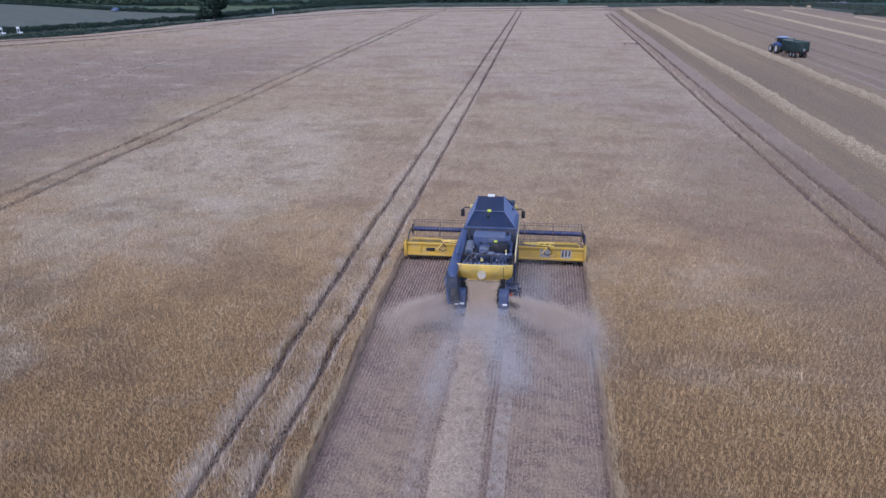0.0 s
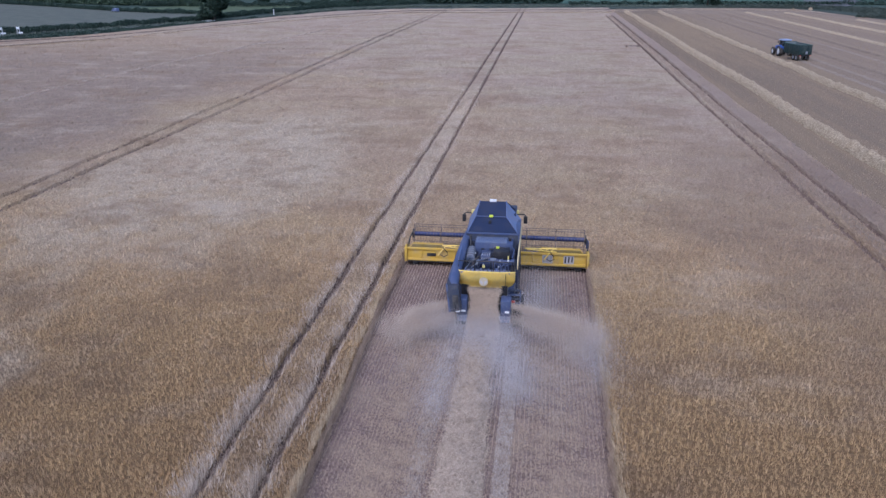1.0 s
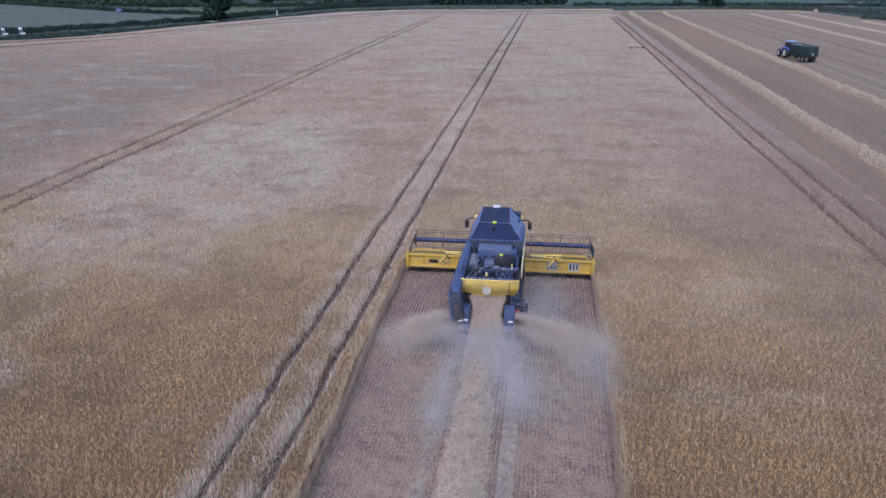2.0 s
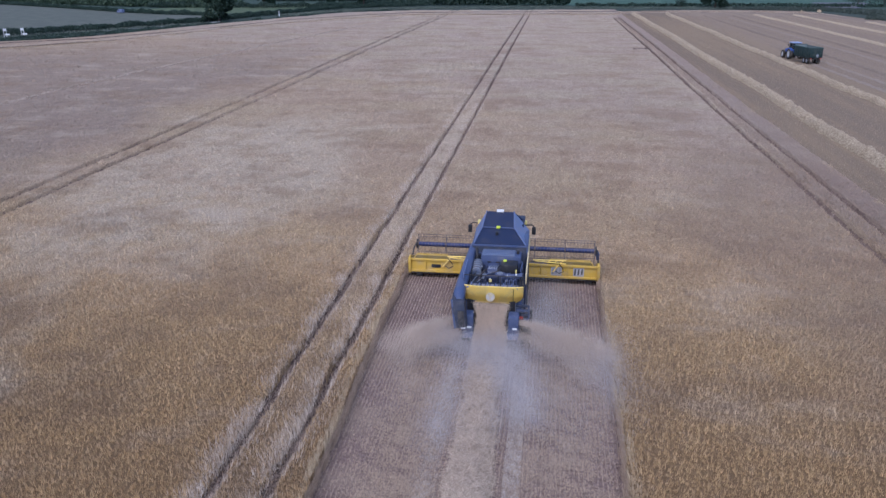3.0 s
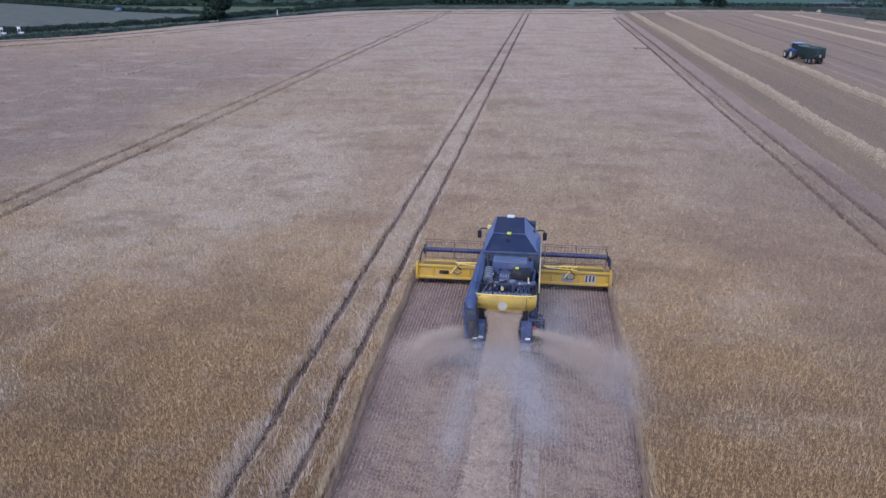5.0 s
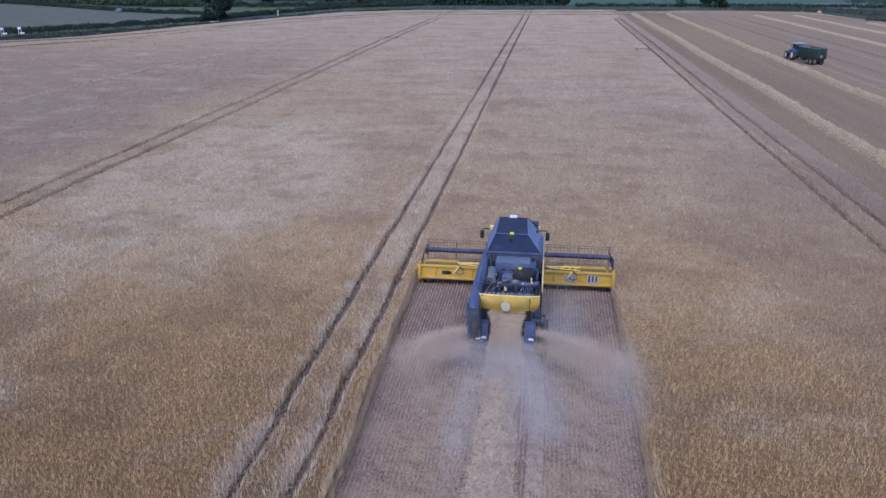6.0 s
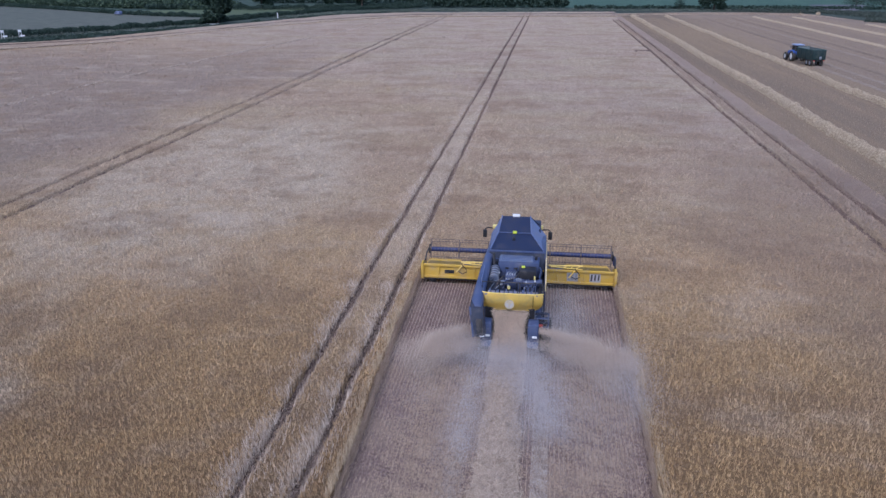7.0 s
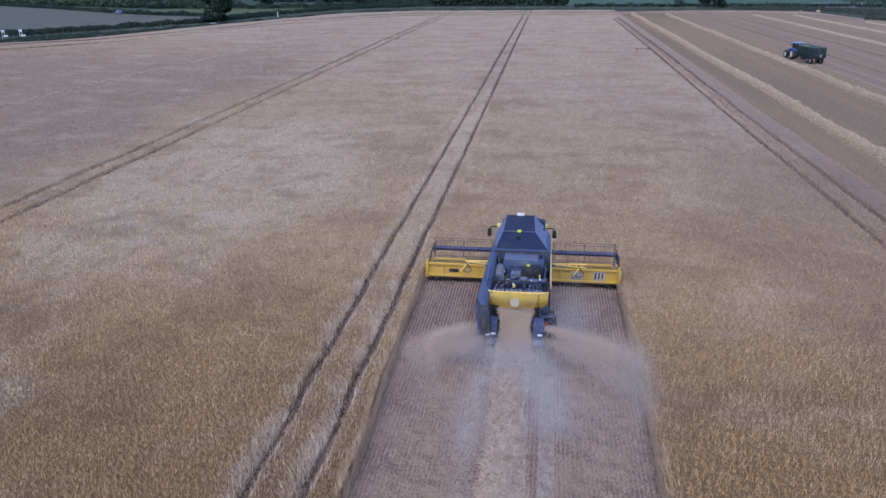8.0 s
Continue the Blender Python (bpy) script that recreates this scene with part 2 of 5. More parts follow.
# ---- mesh helpers ----
def link_mesh(name, me, material, parent=None, label="", smooth=False):
    me.materials.append(material)
    if smooth:
        me.shade_smooth()
        me.set_sharp_from_angle(angle=radians(38))
    ob = new(name, me)
    if parent is not None:
        ob.parent = parent
    if label:
        ob["label"] = label
    return ob


def part(name, bm, material, parent=None, label="", smooth=True):
    """Links a bmesh as one mesh object under a thing or under a part."""
    bmesh.ops.recalc_face_normals(bm, faces=bm.faces)
    me = bpy.data.meshes.new(name)
    bm.to_mesh(me)
    bm.free()
    return link_mesh(name, me, material, parent, label, smooth)


def box(lo, hi, bevel=0.02, bm=None):
    """A block from corner to corner with rounded edges."""
    bm = bm or bmesh.new()
    lo, hi = Vector(lo), Vector(hi)
    r = bmesh.ops.create_cube(bm, size=1, matrix=Matrix.Translation((lo + hi) / 2) @ Matrix.Diagonal((*(hi - lo), 1)))
    if bevel:
        edges = list({e for v in r["verts"] for e in v.link_edges})
        bmesh.ops.bevel(bm, geom=edges, offset=bevel, segments=2, affect="EDGES", profile=0.5)
    return bm


def rod(a, b, r0, r1=None, n=12, bm=None):
    """A round bar from a to b, with closed ends."""
    bm = bm or bmesh.new()
    a, b = Vector(a), Vector(b)
    d = b - a
    m = Matrix.Translation((a + b) / 2) @ d.to_track_quat("Z", "Y").to_matrix().to_4x4()
    bmesh.ops.create_cone(bm, cap_ends=True, segments=n, radius1=r0, radius2=r0 if r1 is None else r1, depth=d.length, matrix=m)
    return bm


def pipe(points, r, n=10, bm=None):
    """A round pipe through points; r may be one radius or one for each point."""
    bm = bm or bmesh.new()
    pts = [Vector(p) for p in points]
    rs = r if isinstance(r, (list, tuple)) else [r] * len(pts)
    rings = []
    for i, p in enumerate(pts):
        d = (pts[min(i + 1, len(pts) - 1)] - pts[max(i - 1, 0)]).normalized()
        side = d.cross(Vector((0, 0, 1)))
        side = side.normalized() if side.length > 1e-3 else Vector((1, 0, 0))
        up = side.cross(d)
        rings.append([bm.verts.new(p + (side * math.cos(2 * math.pi * k / n) + up * math.sin(2 * math.pi * k / n)) * rs[i]) for k in range(n)])
    for a, b in zip(rings, rings[1:]):
        for k in range(n):
            bm.faces.new((a[k], a[(k + 1) % n], b[(k + 1) % n], b[k]))
    bm.faces.new(rings[0])
    bm.faces.new(rings[-1])
    return bm


def loft(sections, bm=None, caps=True):
    """A skin over closed sections that have equal numbers of corners."""
    bm = bm or bmesh.new()
    rings = [[bm.verts.new(p) for p in s] for s in sections]
    n = len(rings[0])
    for a, b in zip(rings, rings[1:]):
        for k in range(n):
            bm.faces.new((a[k], a[(k + 1) % n], b[(k + 1) % n], b[k]))
    if caps:
        bm.faces.new(rings[0])
        bm.faces.new(rings[-1])
    return bm


def extrude_x(profile, x0, x1, bm=None, bevel=0.0):
    """A closed (y, z) profile drawn out from x0 to x1."""
    out = loft([[(x0, y, z) for y, z in profile], [(x1, y, z) for y, z in profile]], bm)
    if bevel:
        bmesh.ops.bevel(out, geom=list(out.edges), offset=bevel, segments=2, affect="EDGES", profile=0.5)
    return out


def plate(corners, thick, bm=None):
    """A flat four-cornered sheet with a thickness."""
    bm = bm or bmesh.new()
    c = [Vector(p) for p in corners]
    nrm = (c[1] - c[0]).cross(c[2] - c[0]).normalized() * thick
    return loft([c, [p - nrm for p in c]], bm)


def thing(name, m, label, category, group=""):
    ob = new(name)
    ob.matrix_basis = m
    return tagged(ob, label, category, group)


def soup(name, tri_points, material, label="", category="", kind="stuff", parent=None):
    """One mesh of many loose triangles: an array of n x 3 x 3."""
    n = len(tri_points)
    me = bpy.data.meshes.new(name)
    me.vertices.add(n * 3)
    me.vertices.foreach_set("co", np.ascontiguousarray(tri_points, dtype=np.float32).ravel())
    me.loops.add(n * 3)
    me.loops.foreach_set("vertex_index", np.arange(n * 3, dtype=np.int32))
    me.polygons.add(n)
    me.polygons.foreach_set("loop_start", np.arange(0, n * 3, 3, dtype=np.int32))
    me.update(calc_edges=True)
    return tagged(link_mesh(name, me, material, parent), label, category, "", kind)


def grid_mesh(name, points, material, **tags):
    """A sheet over a rows x columns x 3 array of places."""
    rows, cols = points.shape[:2]
    i = np.arange((rows - 1) * (cols - 1))
    a = (i // (cols - 1)) * cols + i % (cols - 1)
    quads = np.stack([a, a + 1, a + 1 + cols, a + cols], 1)
    me = bpy.data.meshes.new(name)
    me.vertices.add(rows * cols)
    me.vertices.foreach_set("co", np.ascontiguousarray(points, dtype=np.float32).ravel())
    me.loops.add(len(quads) * 4)
    me.loops.foreach_set("vertex_index", quads.ravel().astype(np.int32))
    me.polygons.add(len(quads))
    me.polygons.foreach_set("loop_start", np.arange(0, len(quads) * 4, 4, dtype=np.int32))
    me.update(calc_edges=True)
    me.shade_smooth()
    me.set_sharp_from_angle(angle=radians(58))
    return tagged(link_mesh(name, me, material), **tags)


rng = np.random.default_rng(7)


def ripple(x, y, size, seed):
    """Cheap smooth noise on the plan, about -1 to 1."""
    r = np.random.default_rng(seed)
    out = np.zeros(np.broadcast(x, y).shape)
    for k in range(7):
        a, ph, s = r.uniform(0, 6.283), r.uniform(0, 6.283), r.uniform(0.6, 1.7) * 6.283 / size
        out = out + np.sin((x * np.cos(a) + y * np.sin(a)) * s + ph)
    return out / 3.5


def strands(base, tip, width):
    """Thin tapering triangles from base to tip, n x 3 each."""
    d = tip - base
    turn = rng.uniform(0, 2 * np.pi, len(base))
    side = np.stack([np.cos(turn), np.sin(turn), rng.uniform(-0.3, 0.3, len(base))], 1) * (width / 2)[:, None]
    return np.stack([base - side, base + side, tip + side * 0.2], 1)


def clumps(centres, size):
    """Leaf-like triangles of random tilt round centres."""
    n = len(centres)
    u = rng.normal(size=(n, 3))
    u /= np.linalg.norm(u, axis=1)[:, None]
    v = np.cross(u, rng.normal(size=(n, 3)))
    v /= np.linalg.norm(v, axis=1)[:, None]
    s = (size * rng.uniform(0.6, 1.4, n))[:, None]
    return np.stack([centres - u * s * 0.6 - v * s * 0.4, centres + u * s * 0.6 - v * s * 0.3, centres + v * s * 0.7], 1)


# ---- the ground and the fields ----
def piecewise(x, pts):
    xs, ys = zip(*pts)
    return np.interp(x, xs, ys)


FIELD_END = ((-330, -140), (-200, -20), (-104, 113.5), (-94, 124), (-83, 168), (-65, 225), (-46, 242), (6, 253), (28, 258), (47, 267), (70, 270), (88, 266), (95, 211), (130, 40), (160, -140))
HEADLAND = ((-330, -170), (-200, -37), (-95, 98), (-83, 116), (-73, 155), (-57, 191), (-42, 213), (6, 223), (24, 225))
RUTS = (-6.97, -5.32, 18.98, 20.66, -31.81, -30.03)
SWATH_L, SWATH_R, CROP_R, CUT_Y = -4.62, 4.75, 22.7, 0.75
CROP_H = 0.72

xs = np.concatenate([np.linspace(-2500, -340, 12), np.linspace(-300, 300, 41), np.linspace(340, 2500, 12)])
ys = np.concatenate([np.linspace(-600, -60, 7), np.linspace(-40, 400, 45), np.linspace(450, 3500, 16)])
gx, gy = np.meshgrid(xs, ys)
grid_mesh("ground", np.stack([gx, gy, np.full_like(gx, -0.06)], 2), MEADOW, label="green meadow land running out to the horizon", category="ground", kind="structure")

xs = np.linspace(-330, 160, 197)
v = np.linspace(0, 1, 120)[:, None] ** 1.4
y_end = piecewise(xs, FIELD_END)
gy = -150 + v * (y_end + 150)
gx = np.broadcast_to(xs, gy.shape)
grid_mesh("field_soil", np.stack([gx, gy, 0.0 * gx + 0.006 * ripple(gx, gy, 9, 3)], 2), SOIL,
          label="pinkish brown stubble soil of the harvested field", category="ground", kind="structure")


def sheet(name, corners, z, material, label):
    bm = bmesh.new()
    bm.faces.new([bm.verts.new((x, y, z)) for x, y in corners])
    bmesh.ops.triangulate(bm, faces=bm.faces)
    for face in bm.faces:
        if face.normal.z < 0:
            face.normal_flip()
    me = bpy.data.meshes.new(name)
    bm.to_mesh(me)
    bm.free()
    return tagged(link_mesh(name, me, material), label, "ground", kind="structure")


sheet("pale_pasture", [(-116, 131), (-105, 156), (-96, 175), (-92, 195), (-103, 211), (-124, 216.5), (-143, 227), (-179, 251.5), (-216, 274), (-300, 311), (-420, 345), (-420, -40), (-200, 30)], 0.02, PALE_FIELD_MAT, "pale grey-green pasture behind the hedge")
sheet("far_green_field", [(-25, 297), (60, 300), (100, 303), (330, 300), (500, 420), (200, 620), (-60, 470)], 0.02, GREEN_FIELD_MAT, "blue-green crop field past the headland")
sheet("hedged_meadow", [(-104, 224), (-150, 246), (-128, 268), (-80, 320), (-60, 330), (-62, 300)], 0.02, MEADOW_GRASS, "small green meadow between hedges")
EDGE_IN = [(-215, -20), (-104.5, 114), (-94.5, 125), (-83.5, 169), (-65.5, 226), (-46.2, 243), (6, 254), (47, 268), (70, 271), (88, 267), (95.5, 212), (131, 40)]
EDGE_OUT = [(-240, 0), (-114, 132), (-103, 156), (-93, 186), (-74, 254), (-58, 284), (0, 297), (47, 299), (80, 299), (110, 296), (132, 250), (172, 40)]
strip = np.stack([np.array([(x, y, 0.03 + 0 * x) for x, y in EDGE_IN]), np.array([(x, y, 0.03) for x, y in EDGE_OUT])], 1).transpose(1, 0, 2)[::-1]
sheet("bare_ground", [(100, 300), (113, 290), (132, 326), (134, 345), (112, 342)], 0.05, BARE_MAT, "pale lilac-grey bare ground past the field corner")
grid_mesh("verge", strip, VERGE_MAT, label="rough weedy verge along the field edge", category="ground", kind="structure")
sheet("lane", [(-113, 129.5), (-108.8, 139.5), (-102.6, 153), (-94, 172.5), (-91, 180), (-89.3, 180), (-92, 171), (-100.5, 151), (-106.6, 137.5), (-110.8, 127)], 0.06, LANE_MAT, "narrow worn grey farm lane beside the hedge")


# ---- the standing crop ----
def canopy_height(x, y):
    """Height of the crop's top over the plan, with the wheel ruts pressed in."""
    under = 0.24 * np.clip((110 - y) / 60, 0, 1)
    z = CROP_H - under + 0.03 * ripple(x, y, 2.2, 11) + 0.05 * ripple(x, y, 14, 12)
    for i, r in enumerate(RUTS):
        d = x - r - 0.03 * ripple(0 * x, y, 3.0, 20 + i) - 0.02 * ripple(0 * x, y, 0.9, 25 + i)
        depth = ((0.76, 0.76, 0.60, 0.60, 0.57, 0.57)[i] - under) + 0.05 * ripple(0 * x, y, 5.0, 30 + i)
        if i < 2:
            depth = depth * np.clip(1 - (y + 2) / 80, 0.5, 1)
        if i > 3:
            depth = depth * np.clip(1 - (y - 20) / 130, 0.58, 1)
        if i in (2, 3):
            depth = depth * np.clip((212 - y) / 6, 0, 1)
        z = z - depth * np.exp(-(d / (0.165, 0.165, 0.23, 0.23, 0.26, 0.26)[i]) ** 4)
    return z


def crop_columns(x0, x1):
    x, out = x0, [x0]
    while x < x1 - 1e-6:
        near = min(abs(x - r) for r in RUTS)
        step = 0.06 if near < 0.6 else 0.3 if near < 2.5 or -14 < x < 14 else 0.9 if x > -60 else 3.0
        x = min(x + step, x1)
        out.append(x)
    cuts = [SWATH_L, SWATH_L + 0.03, SWATH_R - 0.03, SWATH_R]
    return np.array(sorted([q for q in out if min(abs(q - c) for c in cuts) > 0.05] + cuts))


def swath_left(y):
    """The cut edge wanders in a little behind the machine."""
    return SWATH_L + 0.03 * np.clip(-6.0 - y, 0, 20)


def with_skirts(p):
    """Adds upright sides down to the soil all round a sheet."""
    skirt = lambda e: np.stack([e[..., 0], e[..., 1], 0 * e[..., 2] - 0.1], -1)
    p = np.concatenate([skirt(p[:1]), p, skirt(p[-1:])], 0)
    return np.concatenate([skirt(p[:, :1]), p, skirt(p[:, -1:])], 1)


cx = crop_columns(-140, CROP_R)
near_rows = np.concatenate([np.linspace(-60, -25, 8), np.linspace(-24, CUT_Y, 130), [CUT_Y + 0.03], np.linspace(CUT_Y + 0.3, 40, 150)])
gap_y = piecewise(cx, HEADLAND)
y = np.concatenate([np.broadcast_to(near_rows[:, None], (len(near_rows), len(cx))), 40 + (gap_y - 40) * (np.linspace(0, 1, 110)[1:, None] ** 1.2)], 0)
x = np.broadcast_to(cx, y.shape).copy()
x += 0.06 * ripple(0 * y, y, 1.1, 41) * np.exp(-np.minimum(np.abs(x - SWATH_L), np.abs(x - SWATH_R)) / 0.1)
x += (swath_left(y) - SWATH_L) * np.exp(-np.abs(x - SWATH_L) / 1.2) * (x < 0)
x[:, -1] += 0.08 * ripple(0 * y[:, 0], y[:, 0], 1.1, 42)
z = canopy_height(x, y)
cut = (cx[None, :] > SWATH_L + 0.01) & (cx[None, :] < SWATH_R - 0.01) & (y < CUT_Y + 0.01)
z[cut] = -0.1
sheet_points = with_skirts(np.stack([x, y, z], 2))
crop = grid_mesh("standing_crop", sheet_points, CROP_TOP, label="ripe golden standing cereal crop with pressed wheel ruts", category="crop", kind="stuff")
# rut floors take the darker earth-and-shade colours
crop.data.materials.append(SHADED_EARTH)
crop.data.materials.append(SHADED_RUT)
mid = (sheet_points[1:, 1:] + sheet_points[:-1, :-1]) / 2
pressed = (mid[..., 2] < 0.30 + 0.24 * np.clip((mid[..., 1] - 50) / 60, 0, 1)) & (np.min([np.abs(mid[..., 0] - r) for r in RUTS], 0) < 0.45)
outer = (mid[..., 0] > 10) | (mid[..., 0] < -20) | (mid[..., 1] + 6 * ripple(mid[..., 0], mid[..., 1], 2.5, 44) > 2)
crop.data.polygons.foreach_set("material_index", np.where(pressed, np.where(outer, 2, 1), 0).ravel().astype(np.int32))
SECOND = ((-330, -150), (-200, -24), (-101.5, 107.8), (-89.6, 121.2), (-79.8, 146.5), (-70.7, 182), (-57, 207), (-42, 227), (6, 238), (24, 241))
second = piecewise(cx, SECOND)
for low, high in ((gap_y + 3.4, second - 1.5), (second + 1.7, piecewise(cx, FIELD_END) - 1.5)):
    y = low + (high - low) * np.linspace(0, 1, 14)[:, None]
    x = np.broadcast_to(cx, y.shape)
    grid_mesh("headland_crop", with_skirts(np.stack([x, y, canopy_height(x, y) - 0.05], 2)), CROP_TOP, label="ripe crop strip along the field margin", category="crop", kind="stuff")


def standing(x, y):
    return ((x < swath_left(y)) | (y > CUT_Y) | (x > SWATH_R)) & (x < CROP_R)


def rut_distance(x):
    return np.min([np.abs(x - r) for r in RUTS], 0)


# loose ears and leaves standing over the canopy, thinning out with distance
n = 1280000
deep = (13 ** -0.2 + rng.uniform(0, 1, n) * (150 ** -0.2 - 13 ** -0.2)) ** -5.0
y = deep - 35.3
x = 1.6 - 0.13 * deep + rng.uniform(-1, 1, n) * (0.64 * deep + 5.0)
size = np.maximum(deep / 22, 0.8) ** 0.55
keep = standing(x, y) & (rut_distance(x) > rng.uniform(0.04, 0.22, n) * np.minimum(size, 1.55)) & (rng.uniform(0, 1, n) < (150 - deep) / 90)
x, y, deep, size = x[keep], y[keep], deep[keep], size[keep]
tuft = ripple(x, y, 0.30, 201) + 0.8 * ripple(x + 3, y, 0.17, 202)
tuft = np.where(deep < 40, tuft, 0.35 * ripple(x, y, 0.75, 203) + 0.35 * tuft)
keep = rng.uniform(0, 1, len(x)) < np.clip(0.88 + 1.8 * tuft, 0.0, 1)
x, y, deep, size, tuft = x[keep], y[keep], deep[keep], size[keep], tuft[keep]
n = len(x)
base = np.stack([x, y, canopy_height(x, y) - 0.06], 1)
swing = 0.045 * ripple(x, y, 1.4, 15)
tall = rng.uniform(0.06, 0.19, n) * np.clip(1.0 + 0.55 * tuft, 0.4, 1.6) * np.clip((130 - y) / 100, 0.3, 1)
lean = np.stack([rng.normal(0.0, 0.045, n) * size ** 1.3 + swing * 0.6, rng.normal(-0.01, 0.045, n) * size ** 1.3, tall], 1)
soup("crop_ears", strands(base, base + lean, rng.uniform(0.024, 0.048, n) * size ** 1.2), CROP_BLADE, "dense ripe cereal ears above the crop", "crop")

# tufts of the far crop
n = 260000
deep = (70 ** -0.6 + rng.uniform(0, 1, n) * (245 ** -0.6 - 70 ** -0.6)) ** (-1 / 0.6)
y = deep - 35.3
x = 1.6 - 0.13 * deep + rng.uniform(-1, 1, n) * (0.62 * deep + 4.0)
keep = (x < CROP_R - 0.2) & (y < piecewise(x, HEADLAND) - 3.0) & (rut_distance(x) > 0.36) & (rng.uniform(0, 1, n) < (deep - 65) / 55)
x, y, deep = x[keep], y[keep], deep[keep]
n = len(x)
base = np.stack([x, y, canopy_height(x, y) - 0.05], 1)
lean = np.stack([rng.normal(0, 0.07, n), rng.normal(0, 0.10, n), rng.uniform(0.06, 0.26, n)], 1)
soup("crop_ears", strands(base, base + lean, rng.uniform(0.05, 0.11, n) * (deep / 90) ** 0.8), CROP_BLADE, "dense ripe cereal ears above the crop", "crop")

# the same crop further back, more thinly
n = 40000
x, y = rng.uniform(-34, CROP_R, n), rng.uniform(-58, -20.5, n)
keep = standing(x, y) & (rut_distance(x) > 0.2)
x, y = x[keep], y[keep]
base = np.stack([x, y, canopy_height(x, y) - 0.06], 1)
tip = base + np.stack([rng.normal(0, 0.05, len(x)), rng.normal(0, 0.05, len(x)), rng.uniform(0.07, 0.24, len(x))], 1)
soup("crop_ears", strands(base, tip, rng.uniform(0.03, 0.06, len(x))), CROP_BLADE, "dense ripe cereal ears above the crop", "crop")


# pale stalks that lean along the ruts and the cut edges
def fringe(x_line, y0, y1, count, side, lean, spread, width=1.0, tall=1.0):
    """Long pale stalks on one shoulder of a line, leaning to or from it by up to lean metres."""
    y = y0 + (y1 - y0) * rng.uniform(0, 1, count) ** 1.5
    off = np.abs(rng.normal(0, spread, count))
    x = (x_line(y) if callable(x_line) else x_line) + side * off + 0.05 * ripple(0 * y, y, 3.0, 60)
    base = np.stack([x, y, rng.uniform(0.15, 0.42, count)], 1)
    patch = (0.75 + 0.35 * ripple(0 * y, y, 4.0, 61)) * tall
    tip = base + np.stack([side * lean * rng.uniform(-0.25, 1, count), rng.normal(0.05, 0.10, count), rng.uniform(0.18, 0.46, count) * patch], 1)
    return strands(base, tip, rng.uniform(0.016, 0.034, count) * width)


soup("rut_stalks", np.concatenate([fringe(r + s * 0.14, -21, 60, 30000 if s < 0 else 9000, s, 0.18 if s < 0 else 0.10, 0.30 if s < 0 else 0.22) for r in RUTS[:2] for s in (-1, 1)]), PALE_STALK,
     "bleached bent stalks lining the wheel ruts", "crop")
soup("rut_stalks", np.concatenate([fringe(r + s * 0.26, -10, 150, 5000, s, 0.03, 0.08, 1.7, 0.62) for r in RUTS[2:] for s in (-1, 1)]), CROP_BLADE,
     "ragged ripe stalks lining the outer wheel ruts", "crop")
soup("cut_edge_stalks", np.concatenate([fringe(swath_left, -21, 1, 11000, -1, 0.06, 0.12), fringe(SWATH_R, -21, 1, 6000, 1, -0.20, 0.14), fringe(CROP_R, 5, 110, 3500, -1, 0.05, 0.3, 1.3)]), OLD_STRAW,
     "ragged pale stalks along the cut edge", "crop")

# cut stalk walls facing the open swath
wall = []
for line, sign, count in ((swath_left, 1, 16000), (SWATH_R, -1, 16000)):
    y = -22 + 23 * rng.uniform(0, 1, count)
    x = (line(y) if callable(line) else line) + sign * np.abs(rng.normal(0.0, 0.05, count)) + 0.06 * ripple(0 * y, y, 1.1, 41)
    base = np.stack([x, y, rng.uniform(0.0, 0.25, count)], 1)
    tip = base + np.stack([sign * rng.uniform(-0.06, 0.14, count), rng.normal(0, 0.06, count), rng.uniform(0.15, 0.38, count)], 1)
    wall.append(strands(base, tip, rng.uniform(0.012, 0.026, count)))
soup("cut_wall_stalks", np.concatenate(wall), WALL_STALK, "brown standing stalks on the freshly cut crop face", "crop")

# roughened crop between the wheels of the outer tramlines
for x0, x1, y1, count, material, label in ((RUTS[2], RUTS[3], 205, 22000, BROWN_STALK, "brown roughened stalks between the tramline ruts"),
                                           (RUTS[4], RUTS[5], 110, 4500, CROP_BLADE, "upright ripe stalks between the tramline ruts")):
    y = -12 + (y1 + 12) * rng.uniform(0, 1, count) ** 1.6
    x = rng.uniform(x0 + 0.46, x1 - 0.46, count)
    base = np.stack([x, y, canopy_height(x, y) - 0.05], 1)
    tip = base + np.stack([rng.normal(0, 0.06, count), rng.normal(0, 0.09, count), rng.uniform(0.10, 0.26, count)], 1)
    soup("tramline_stalks", strands(base, tip, rng.uniform(0.03, 0.06, count) * np.maximum(1, (y + 35) / 60) ** 0.8), material, label, "crop")

# broken stalks lying down in the ruts; their dark colour carries some shade
litter = []
for k, r in enumerate(RUTS):
    count, y0, y1 = (15000, -21, 60) if k < 2 else (3500, -10, 130)
    y = y0 + (y1 - y0) * rng.uniform(0, 1, count) ** 1.4
    x = r + rng.normal(0, 0.14, count) + 0.05 * ripple(0 * y, y, 3.0, 20 + k)
    base = np.stack([x, y, rng.uniform(0.06, 0.34, count)], 1)
    tip = base + np.stack([rng.normal(0, 0.16, count), rng.normal(0.05, 0.16, count), rng.normal(0.03, 0.08, count)], 1)
    litter.append(strands(base, tip, rng.uniform(0.016, 0.036, count) * (1 if k < 2 else 1.5)))
soup("rut_litter", np.concatenate(litter), LITTER, "dark broken stalks lying in the wheel ruts", "crop")

